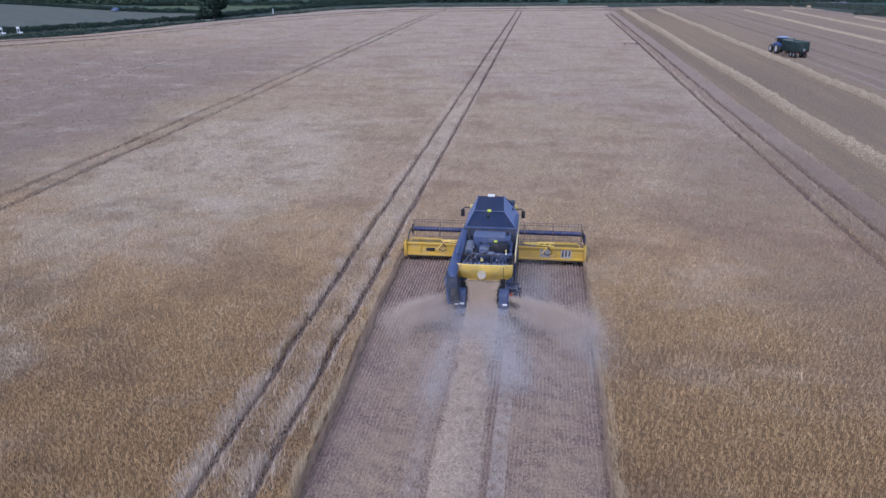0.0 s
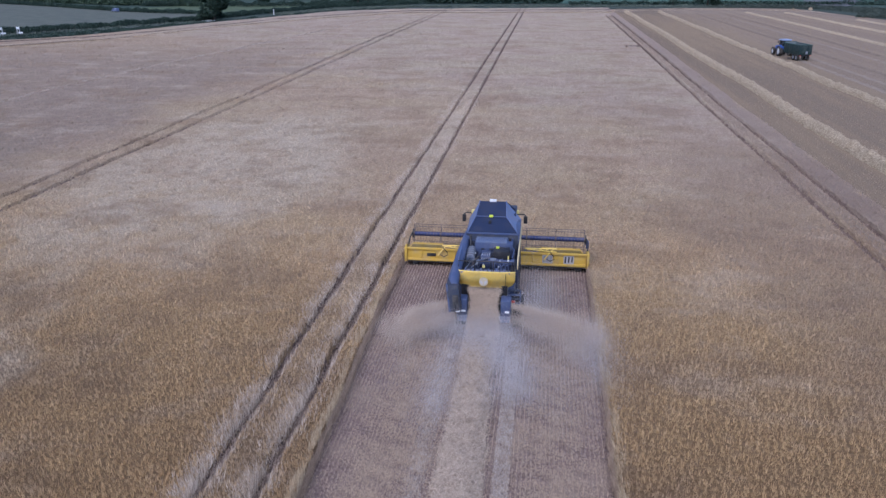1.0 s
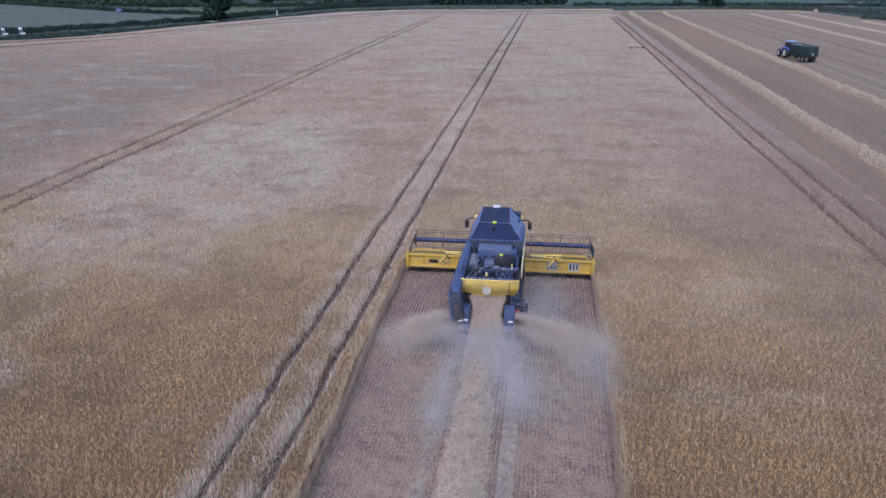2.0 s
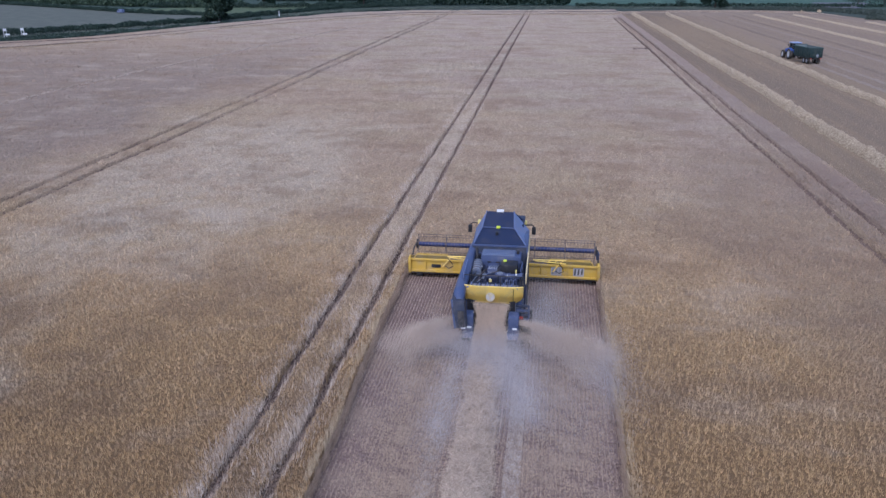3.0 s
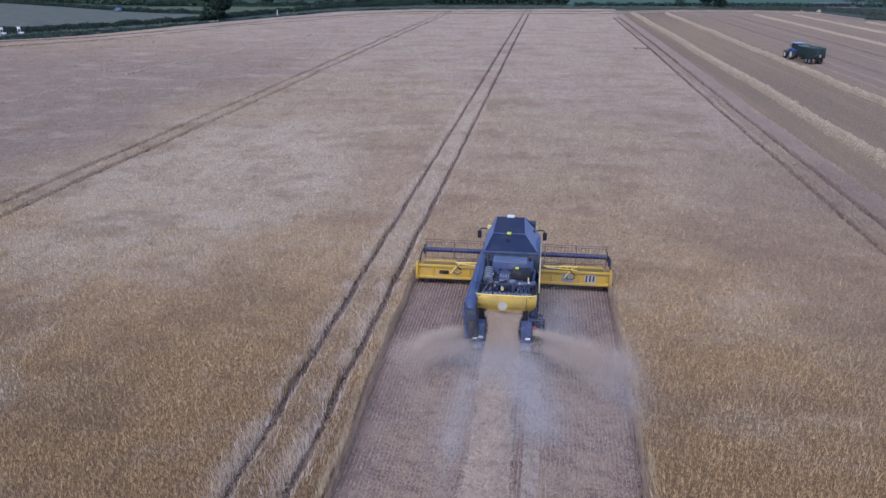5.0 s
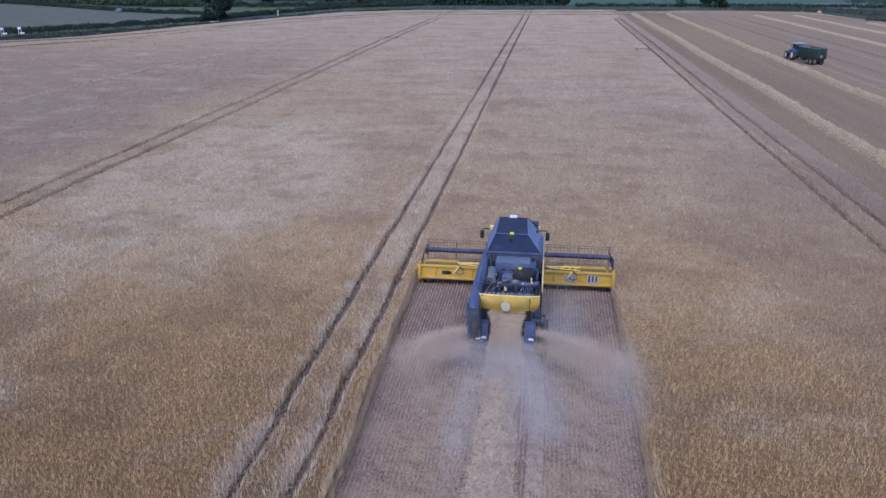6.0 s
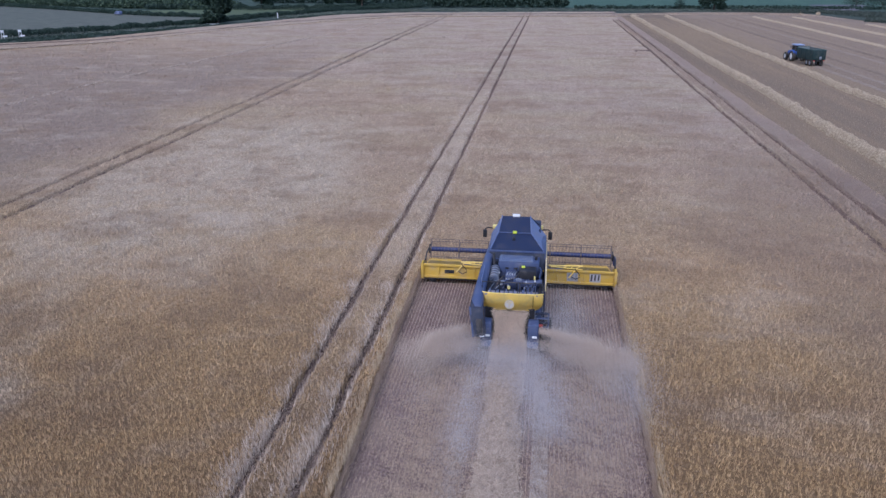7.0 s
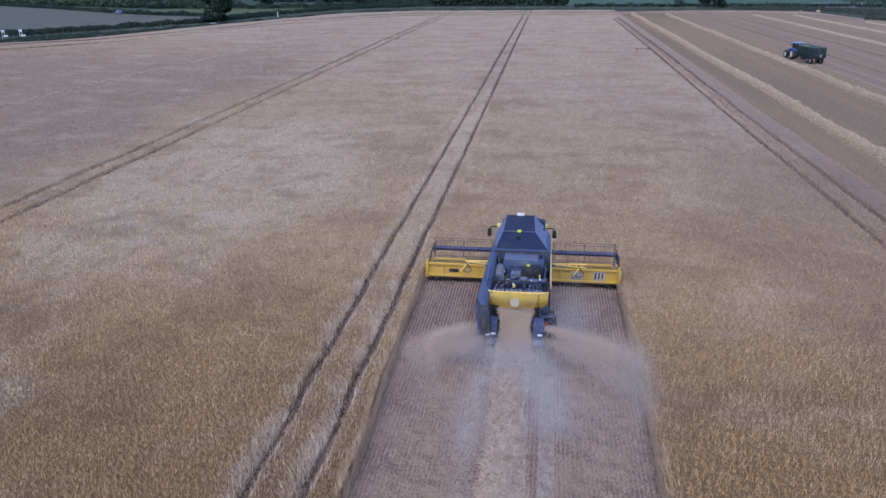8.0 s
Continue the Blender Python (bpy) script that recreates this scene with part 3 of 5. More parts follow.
# an old bleached track across the far crop
ty = rng.uniform(20, 200, 11000)
tx = np.interp(ty, (20, 43, 54, 76, 95, 124, 200), (-56, -55.8, -56, -54.2, -51.9, -49.1, -41)) + rng.normal(0, 0.22, len(ty))
base = np.stack([tx, ty, canopy_height(tx, ty) + 0.01], 1)
tip = base + np.stack([rng.normal(0, 0.12, len(tx)), rng.normal(0, 0.2, len(tx)), rng.uniform(0.05, 0.2, len(tx))], 1)
soup("crop_track", strands(base, tip, rng.uniform(0.06, 0.11, len(tx))), TRACK_STALK, "faint bleached track through the crop", "crop")

# bleached stalks along the headland track
hx = rng.uniform(-100, 22, 16000)
hy = piecewise(hx, HEADLAND) + 3.0 + np.abs(rng.normal(0, 0.5, len(hx)))
base = np.stack([hx, hy, canopy_height(hx, hy) - 0.05], 1)
tip = base + np.stack([rng.normal(0, 0.15, len(hx)), rng.normal(0, 0.15, len(hx)), rng.uniform(0.08, 0.25, len(hx))], 1)
hx2 = rng.uniform(-112, 22, 20000)
hy2 = piecewise(hx2, HEADLAND) - 2.2 + rng.normal(0, 0.36, len(hx2))
base2 = np.stack([hx2, hy2, canopy_height(hx2, hy2) + 0.02], 1)
tip2 = base2 + np.stack([rng.normal(0, 0.12, len(hx2)), rng.normal(0, 0.12, len(hx2)), rng.uniform(0.06, 0.18, len(hx2))], 1)
soup("headland_stalks", strands(base2, tip2, rng.uniform(0.07, 0.12, len(hx2))), OLD_STRAW, "yellow straw along the near side of the headland track", "crop")
# dark stalks above the canopy stand in for the track's shaded crop face
dark = []
for line, shift in ((HEADLAND, 0.6), (SECOND, -1.0)):
    dx = rng.uniform(-112, 22, 12000)
    dy = piecewise(dx, line) + shift + rng.normal(0, 0.35, len(dx))
    b3 = np.stack([dx, dy, rng.uniform(0.58, 0.72, len(dx))], 1)
    dark.append(strands(b3, b3 + np.stack([rng.normal(0, 0.12, len(dx)), rng.normal(0, 0.12, len(dx)), rng.uniform(0.08, 0.30, len(dx))], 1), rng.uniform(0.07, 0.12, len(dx))))
soup("headland_shade", np.concatenate(dark), DARK_STALK, "dark stalks painting the shaded line of the headland track", "crop")
soup("headland_stalks", strands(base, tip, rng.uniform(0.06, 0.11, len(hx))), PALE_STALK, "bleached stalks along the headland track", "crop")

# a small trampled notch beside the tramline
tx = np.concatenate([rng.uniform(16.2, 18.9, 260), rng.normal(16.3, 0.12, 150), rng.normal(18.5, 0.2, 150)])
ty = np.concatenate([rng.normal(112.5, 0.4, 260), rng.uniform(110, 113, 150), rng.uniform(111, 113.5, 150)])
base = np.stack([tx, ty, 0 * tx + 0.72], 1)
soup("trampled_stalks", strands(base, base + rng.normal(0, 0.12, (len(tx), 3)) * (1, 1, 0.3) + (0, 0, 0.12), rng.uniform(0.05, 0.10, len(tx))), DARK_STALK, "dark trampled stalks beside the tramline", "crop")

# ---- stubble rows, straw and windrows ----
wy = np.linspace(-58, CUT_Y, 90)[:, None]
wx = swath_left(wy) + (SWATH_R - swath_left(wy)) * np.linspace(0, 1, 24)[None, :]
grid_mesh("cut_swath", np.stack([wx, np.broadcast_to(wy, wx.shape), 0.022 + 0.004 * ripple(wx, wy, 3, 5)], 2), SWATH_SOIL, label="freshly cut swath of pinkish brown soil", category="ground", kind="structure")
ROW = 0.138
cols = np.arange(SWATH_L + 0.1, SWATH_R - 0.05, ROW)
sx = np.repeat(cols, 520)
sy = rng.uniform(-21.5, 0.6, len(sx))
sx = sx + rng.normal(0, 0.007, len(sx))
keep = (sx > swath_left(sy)) & ~((sy < -8) & (np.abs(sx - 1.36) < 0.27))
sx, sy = sx[keep], sy[keep]
base = np.stack([sx, sy, 0 * sx], 1)
tip = base + np.stack([rng.normal(0, 0.012, len(sx)), rng.normal(0, 0.03, len(sx)), rng.uniform(0.09, 0.17, len(sx))], 1)
soup("stubble_rows", strands(base, tip, rng.uniform(0.018, 0.034, len(sx))), STUBBLE, "rows of short cut stubble behind the harvester", "stubble")
sx = np.repeat(cols, 200) + rng.normal(0, 0.01, 200 * len(cols))
sy = rng.uniform(-58, -21.4, len(sx))
sx, sy = sx[sx > swath_left(sy)], sy[sx > swath_left(sy)]
base = np.stack([sx, sy, 0 * sx], 1)
tip = base + np.stack([rng.normal(0, 0.012, len(sx)), rng.normal(0, 0.03, len(sx)), rng.uniform(0.09, 0.17, len(sx))], 1)
soup("stubble_rows", strands(base, tip, rng.uniform(0.03, 0.055, len(sx))), STUBBLE, "rows of short cut stubble behind the harvester", "stubble")
sx, sy = rng.uniform(CROP_R, 85, 100000), 8 + 220 * rng.uniform(0, 1, 100000) ** 1.9
sx = CROP_R + np.round((sx - CROP_R) / 0.3) * 0.3 + rng.normal(0, 0.03, len(sx))
base = np.stack([sx, sy, 0 * sx], 1)
tip = base + np.stack([rng.normal(0, 0.03, len(sx)), rng.normal(0, 0.03, len(sx)), rng.uniform(0.10, 0.2, len(sx))], 1)
soup("field_stubble", strands(base, tip, rng.uniform(0.028, 0.055, len(sx)) * np.maximum(1, sy / 60) ** 0.5), FIELD_STUBBLE, "short stubble over the harvested side of the field", "stubble")


def heap_line(name, centre, y0, y1, half, height, rows, label, seed, material=None):
    """A long heap of straw with an uneven crest and ragged skirts."""
    y = np.linspace(y0, y1, rows)[:, None]
    u = np.linspace(-1, 1, 15)[None, :]
    wide = half * (1 + 0.16 * ripple(0 * y, y, 2.6, seed) + 0.08 * ripple(0 * y, y, 0.9, seed + 5))
    x = centre(y) + u * wide
    z = height * (1 + 0.2 * ripple(0 * y, y, 1.7, seed + 1)) * np.cos(u * np.pi / 2) ** 0.8 + 0.05 * ripple(x, y, 0.55, seed + 2) * (1 - u ** 2)
    yy = np.broadcast_to(y, x.shape)
    grid_mesh(name, np.stack([x, yy, np.maximum(z, 0.0)], 2), material or HEAP, label=label, category="straw", kind="stuff")
    return x, yy, z


def heap_straw(x, y, z, count, length, near=1.0):
    r = (rng.uniform(0, 1, count) ** near * (len(x) - 1)).astype(int)
    c = rng.integers(1, x.shape[1] - 1, count)
    base = np.stack([x[r, c], y[r, c], np.maximum(z[r, c], 0) + 0.01], 1) + rng.normal(0, 0.06, (count, 3)) * (1, 1, 0.3)
    a = rng.uniform(0, 2 * np.pi, count)
    ln = rng.uniform(0.4, 1.0, count) * length
    tip = base + np.stack([np.cos(a) * ln, np.sin(a) * ln, rng.normal(0.02, 0.07, count)], 1)
    return strands(base, tip, rng.uniform(0.014, 0.03, count) * length / 0.4)


fresh = heap_line("straw_windrow", lambda y: 0.03 - 0.012 * (np.maximum(y, -24) + 9), -58, -8.0, 0.70, 0.36, 760, "fresh loose golden straw windrow behind the harvester", 70)
soup("windrow_straw", np.concatenate([heap_straw(*[g[500:] for g in fresh], 40000, 0.30), heap_straw(*[g[:520] for g in fresh], 9000, 0.5)]), STRAW, "tangled loose golden straw on the fresh windrow", "straw")
loose = []
for k, (wx, wide, high) in enumerate(((27.4, 0.70, 0.70), (38.2, 0.62, 0.60), (65.6, 0.70, 0.34), (77.5, 0.72, 0.34), (87.5, 0.65, 0.32))):
    g = heap_line("straw_windrow", lambda y, wx=wx, k=k: wx + 0.25 * ripple(0 * y, y, 38, 90 + k), -40, 240 if wx < 80 else 205, wide, high, 520, "long pale straw windrow on the stubble", 100 + 9 * k, OLD_HEAP)
    if k < 2:
        loose.append(heap_straw(*g, 9000, 0.5))
soup("windrow_straw", np.concatenate(loose), OLD_STRAW, "tangled loose straw on the long windrows", "straw")

# two small leftover straw piles at the field corner
def straw_pile(x, y, r, h, seed):
    ob = thing("straw_pile", pose(x, y, 0), "small leftover pile of pale straw at the field corner", "straw pile", "leftover straw piles")
    bm, g = bmesh.new(), np.random.default_rng(seed)
    bmesh.ops.create_icosphere(bm, subdivisions=3, radius=1)
    for v in bm.verts:
        k = 1 + 0.14 * math.sin(5 * v.co.x + seed) + 0.10 * g.normal()
        v.co = Vector((v.co.x * r * k, v.co.y * r * k, max(v.co.z, 0) * h * k))
    part("heap", bm, OLD_HEAP, ob)
    a, q = g.uniform(0, 6.283, 240), np.sqrt(g.uniform(0, 1, 240))
    base = np.stack([np.cos(a) * q * r, np.sin(a) * q * r, h * (1 - q ** 2) + 0.02], 1)
    soup("loose_stalks", strands(base, base + g.normal(0, 0.22, (240, 3)), np.full(240, 0.05)), OLD_STRAW, kind="", parent=ob)


straw_pile(84.6, 257.5, 0.6, 0.5, 3)
straw_pile(90.6, 259.0, 0.7, 0.75, 5)

# straw rows along the headland of the stubble
rows = []
for back in (5.0, 13.0):
    hx = rng.uniform(CROP_R + 1, 90, 7000)
    hy = piecewise(hx, FIELD_END) - back - np.where(hx > 70, (hx - 70) * 0.3, 0) + rng.normal(0, 0.5, len(hx))
    base = np.stack([hx, hy, rng.uniform(0.0, 0.22, len(hx))], 1)
    a = rng.uniform(0, 6.283, len(hx))
    rows.append(strands(base, base + np.stack([np.cos(a) * 0.5, np.sin(a) * 0.3, rng.uniform(0, 0.15, len(hx))], 1), rng.uniform(0.06, 0.12, len(hx))))
soup("headland_straw", np.concatenate(rows), STRAW, "thin straw rows along the harvested headland", "straw")

# pale pressed wheel tracks where the tractor has driven
for wx, far_end in ((42.5, 99), (45.2, 103), (54.5, 225)):
    ty = np.linspace(-20, far_end, 120)[:, None]
    tx = wx + 0.2 * ripple(0 * ty, ty, 40, 77) + np.linspace(-0.42, 0.42, 5)[None, :] * (1 + 0.45 * ripple(0 * ty, ty, 3, 78))
    grid_mesh("wheel_track", np.stack([tx, np.broadcast_to(ty, tx.shape), 0.03 + 0.0 * tx], 2), PRESSED, label="pale pressed wheel track across the stubble", category="track", kind="structure")

# two low dark ridges left between the swaths
for wx in (48.6, 57.5):
    ty = np.linspace(-20, 232, 400)[:, None]
    tx = wx + 0.3 * ripple(0 * ty, ty, 60, 79) + np.linspace(-0.5, 0.5, 7)[None, :] * (1 + 0.25 * ripple(0 * ty, ty, 2.5, 80))
    hump = 0.16 * np.cos(np.linspace(-1.5, 1.5, 7))[None, :] * (1 + 0.4 * ripple(0 * ty, ty, 1.8, 81))
    grid_mesh("straw_ridge", np.stack([tx, np.broadcast_to(ty, tx.shape), 0.02 + hump], 2), RIDGE, label="low dark ridge of old straw on the stubble", category="straw", kind="stuff")

# chaff scattered over the fresh swath, denser in the two spread bands
cx = np.concatenate([rng.normal(-2.1, 0.85, 72000), rng.normal(2.9, 1.0, 70000), rng.normal(0.3, 1.3, 12000)])
cy = -22 + 13.6 * rng.uniform(0, 1, len(cx)) ** 1.1
keep = (cx > swath_left(cy) + 0.15) & (cx < SWATH_R - 0.15) & (rng.uniform(0, 1, len(cx)) < 0.7 + 0.45 * ripple(cx, cy, 0.8, 88))
cx, cy = cx[keep], cy[keep]
base = np.stack([cx, cy, rng.uniform(0.05, 0.18, len(cx))], 1)
a = rng.uniform(0, 6.283, len(cx))
tip = base + np.stack([np.cos(a), np.sin(a), 0 * a], 1) * rng.uniform(0.03, 0.09, len(cx))[:, None]
soup("scattered_chaff", strands(base, tip, rng.uniform(0.012, 0.025, len(cx))), CHAFF, "pale chaff scattered over the stubble rows", "straw")

# pale straw pressed flat by the machine's wheels beside the windrow
cx = np.concatenate([rng.normal(-1.12, 0.20, 17000), rng.uniform(1.12, 1.62, 24000)])
cy = -22 + 13.0 * rng.uniform(0, 1, len(cx))
keep = rng.uniform(0, 1, len(cx)) < 0.75 + 0.4 * ripple(cx, cy, 0.6, 89)
cx, cy = cx[keep], cy[keep]
base = np.stack([cx, cy, rng.uniform(0.03, 0.10, len(cx))], 1)
tip = base + np.stack([rng.normal(0, 0.025, len(cx)), rng.normal(0, 0.06, len(cx)), 0 * cx], 1)
soup("pressed_straw", strands(base, tip, rng.uniform(0.014, 0.026, len(cx))), PRESSED_STRAW, "pale straw pressed flat in the wheel tracks", "straw")


# ---- the combine harvester ----
harvester = thing("combine_harvester", pose(0, 0, 0), "yellow and blue-grey combine harvester with a wide cutting header", "combine harvester")
XC = 0.17
SIDE_PLATE = paint("dusty_grey_board", (0.46, 0.45, 0.47), 0.5, dust=0.4)

# cutting header
header = part("cutting_header", extrude_x([(0.0, 0.40), (0.0, 0.96), (0.10, 1.00), (0.16, 0.60), (0.95, 0.20), (0.95, 0.14), (0.05, 0.22)], -4.38, 4.62, bevel=0.012), HEADER_YELLOW, harvester, "dusty yellow steel header trough")
for lo, hi in (((-4.30, -0.07, 0.90), (4.55, 0.05, 1.02)), ((-4.30, -0.09, 0.34), (4.55, 0.02, 0.45))):
    part("frame_beam", box(lo, hi, 0.02), HEADER_YELLOW, header)
for x0, x1 in ((-4.05, -2.55), (2.35, 4.25)):
    guard_frame = part("raised_guard", pipe([(x0 - 0.12, 0.05, 1.02), (x0, 0.05, 1.19), (x1, 0.05, 1.19), (x1 + 0.12, 0.05, 1.02)], 0.028, 8), HEADER_YELLOW, header)
    # olive sheet fills the open guard; its inside shade is in the colour
    part("guard_sheet", loft([[(x0 - 0.08, 0.10, 1.01), (x1 + 0.08, 0.10, 1.01), (x1, 0.30, 1.12), (x0, 0.30, 1.12)], [(x0 - 0.08, 0.11, 0.99), (x1 + 0.08, 0.11, 0.99), (x1, 0.31, 1.10), (x0, 0.31, 1.10)]]), OLIVE, guard_frame, "shaded olive sheet inside the guard")
    part("guard_bar", rod((x0, 0.31, 1.15), (x1, 0.31, 1.15), 0.022, n=8), HEADER_YELLOW, guard_frame)
    for k in range(3):
        xx = x0 + (x1 - x0) * (k + 0.5) / 3
        part("guard_stay", rod((xx, 0.05, 1.18), (xx, 0.31, 1.15), 0.014, n=6), HEADER_YELLOW, guard_frame)
for x, z1 in ((-4.38, 1.06), (4.62, 1.07)):
    part("end_divider", extrude_x([(-0.10, 0.28), (-0.10, z1), (0.22, z1 + 0.04), (0.85, 0.85), (1.75, 0.34), (2.35, 0.16), (1.3, 0.10)], x - 0.045, x + 0.045, bevel=0.012), HEADER_YELLOW, header)
    part("divider_rim", box((x - 0.06, -0.14, 0.30), (x + 0.075, -0.05, z1 - 0.02), 0.015), HEADER_YELLOW, header)
for x in (-3.6, -1.9, 1.95, 3.2):
    part("back_rib", box((x - 0.035, -0.06, 0.36), (x + 0.035, 0.0, 0.92), 0.01), HEADER_YELLOW, header)
for x in (-3.9, 4.2):
    part("skid_foot", box((x - 0.15, 0.0, 0.10), (x + 0.15, 0.5, 0.25), 0.03), BLACK, header)
for x0, x1, z in ((-2.55, -1.25, 1.17), (1.55, 3.1, 1.20)):
    part("support_arm", pipe([(x0, 0.03, z - 0.02), (x1, -0.02, z + 0.03)], 0.036, 8), YELLOW, header)
    part("support_arm", pipe([(x0 + 0.1, -0.02, z - 0.05), (x1, -0.05, z - 0.13)], 0.028, 8), YELLOW, header)
    for xx in np.linspace(x0 + 0.2, x1 - 0.15, 5):
        part("lattice_web", pipe([(xx - 0.08, -0.03, z - 0.06), (xx + 0.08, -0.02, z + 0.02)], 0.018, 6), YELLOW, header)
    s = 1 if x0 > 0 else -1
    foot = x1 - 0.25 if s > 0 else x0 + 0.15
    part("brace_strut", pipe([(foot, -0.06, z - 0.06), (foot - 0.35, -0.10, 0.66)], 0.032, 8), YELLOW, header)
    part("hydraulic_hose", pipe([(foot - 0.1, -0.08, z - 0.10), (foot + 0.12, -0.16, 0.86), (foot + 0.15, -0.17, 0.74), (foot - 0.05, -0.15, 0.62), (foot - 0.25, -0.1, 0.72)], 0.022, 8), BLACK, header, "black hydraulic hose")
part("inspection_slot", box((-3.32, -0.025, 0.58), (-2.86, 0.005, 0.74), 0.04), BLACK, header, "dark oval slot in the yellow panel")
for x in (2.66, 3.70):
    p = part("reflector_panel", box((x - 0.25, -0.030, 0.46), (x + 0.25, 0.0, 0.92), 0.012), SIDE_PLATE, header, "dusty striped marker board")
    for k in range(3):
        xx = x - 0.16 + 0.16 * k
        part("dark_stripe", plate([(xx - 0.05, -0.036, 0.52 + 0.02 * k), (xx + 0.03, -0.036, 0.52 + 0.02 * k), (xx + 0.05, -0.036, 0.84), (xx - 0.03, -0.036, 0.84)], 0.004), BLACK if x > 3 else STEEL, p)
part("rubber_skirt", box((-4.28, -0.06, 0.26), (4.52, -0.02, 0.34), 0.008), BLACK, header, "black rubber strip under the header")
for s in (-1,):
    part("lift_arm", pipe([(XC + s * 1.15, -0.25, 0.62), (XC + s * 1.45, -0.12, 0.80), (XC + s * 1.75, -0.04, 1.02)], 0.07, 8), BLACK, header, "black header lift arm")
part("cutter_bar", box((-4.45, 0.95, 0.10), (4.55, 1.10, 0.16), 0.01), STEEL, header)
part("intake_auger", rod((-4.35, 0.55, 0.62), (4.48, 0.55, 0.62), 0.22, n=16), BLUE_GREY, header)
for sgn in (-1, 1):
    flight, last = bmesh.new(), None
    for k in range(100):
        a, x = sgn * k * 0.45, (0.9 + k * 0.034) * sgn + 0.06
        ring = [flight.verts.new((x, 0.55 + math.cos(a) * r, 0.62 + math.sin(a) * r)) for r in (0.21, 0.33)]
        if last:
            flight.faces.new((last[0], last[1], ring[1], ring[0]))
        last = ring
    part("auger_flight", flight, STEEL, header)

# the reel
RY, RZ = 1.12, 1.37
reel_x0, reel_x1 = -4.12, 4.46
part("reel_tube", rod((reel_x0, RY, RZ), (reel_x1, RY, RZ), 0.115, n=18), NAVY, header, "dark blue round reel tube")
for k in range(6):
    a = 2 * math.pi * k / 6 + 0.5
    y, z = RY + 0.50 * math.cos(a), RZ + 0.50 * math.sin(a)
    part("reel_bar", rod((reel_x0, y, z), (reel_x1, y, z), 0.014, n=6), REEL_BAR, header)
    for x in np.arange(reel_x0 + 0.08, reel_x1, 0.16):
        if k == 0 and x < reel_x0 + 0.1:
            tine_mesh = part("reel_tine", rod((0, 0, 0), (0, -0.05, -0.22), 0.007, 0.005, 4), REEL_BAR, header, smooth=False)
            tine_mesh.location = (x, y, z)
        else:
            tine = new("reel_tine", tine_mesh.data)
            tine.parent, tine.location = header, (x, y, z)
for x in (reel_x0, -2.75, -1.35, 1.6, 3.05, reel_x1):
    part("reel_hub", rod((x - 0.03, RY, RZ), (x + 0.03, RY, RZ), 0.15, n=18), REEL_BAR, header)
    for k in range(6):
        a = 2 * math.pi * k / 6 + 0.5
        part("reel_spoke", rod((x, RY + 0.11 * math.cos(a), RZ + 0.11 * math.sin(a)), (x, RY + 0.50 * math.cos(a), RZ + 0.50 * math.sin(a)), 0.018, n=6), REEL_BAR, header)
for x, s in ((reel_x0 - 0.06, -1), (reel_x1 + 0.06, 1)):
    part("reel_end_disc", rod((x - 0.02, RY, RZ), (x + 0.02, RY, RZ), 0.24, n=20), BLACK, header)
    part("reel_arm", pipe([(x + s * 0.06, 0.05, 1.18), (x + s * 0.07, 0.5, 1.36), (x + s * 0.06, RY + 0.1, RZ)], 0.036, 8), BLACK, header)
part("reel_drive", box((reel_x1 + 0.08, 0.75, 1.00), (reel_x1 + 0.22, 1.15, 1.36), 0.05), NAVY, header, "dark blue reel drive housing")

# feeder house, body and cab
part("feeder_house", extrude_x([(0.0, 0.30), (0.0, 1.02), (-1.9, 1.75), (-2.0, 0.95)], XC - 0.72, XC + 0.72, bevel=0.02), YELLOW, harvester)
body = part("body", extrude_x([(-1.9, 1.15), (-1.9, 2.75), (-4.2, 2.78), (-4.25, 2.25), (-6.6, 2.22), (-6.9, 2.05), (-6.95, 1.55), (-6.4, 1.25), (-4.0, 0.95)], XC - 1.10, XC + 1.10, bevel=0.04), BLUE_GREY, harvester, "blue-grey threshing body")
for x, s in ((XC - 1.14, -1), (XC + 1.16, 1)):
    for y0, y1 in ((-2.0, -3.6), (-3.65, -5.2), (-5.25, -6.75)):
        part("side_panel", extrude_x([(y0, 1.15), (y0, 2.92), (y1, 2.86 if y1 > -6 else 2.62), (y1, 1.10)], min(x, x + s * 0.06), max(x, x + s * 0.06), bevel=0.015), SLATE if s > 0 else BLUE_GREY, body)
    part("panel_trim", box((x + s * 0.07 - (0.035 if s > 0 else 0.015), -6.75, 2.62), (x + s * 0.07 + 0.015, -2.1, 3.02), 0.01), TRIM if s > 0 else SIDE_GREY, body, "pale trim strip")
cab = part("cab", extrude_x([(-0.55, 1.55), (-0.35, 2.4), (-0.55, 3.28), (-1.85, 3.28), (-1.85, 1.5)], XC - 0.80, XC + 0.80, bevel=0.05), BLACK, harvester, "dark framed operator cab")
part("windscreen", plate([(XC - 0.74, -0.40, 1.75), (XC + 0.74, -0.40, 1.75), (XC + 0.74, -0.50, 3.2), (XC - 0.74, -0.50, 3.2)], -0.02), GLASS, cab)
for s in (-1, 1):
    x = XC + s * 0.815
    part("side_window", plate([(x, -0.62, 1.8), (x, -1.75, 1.8), (x, -1.75, 3.15), (x, -0.68, 3.15)], 0.015 * s), GLASS, cab)
part("cab_roof", extrude_x([(-0.18, 3.30), (-0.22, 3.44), (-1.0, 3.52), (-1.95, 3.50), (-2.0, 3.30)], XC - 0.95, XC + 0.95, bevel=0.05), SLATE, cab)
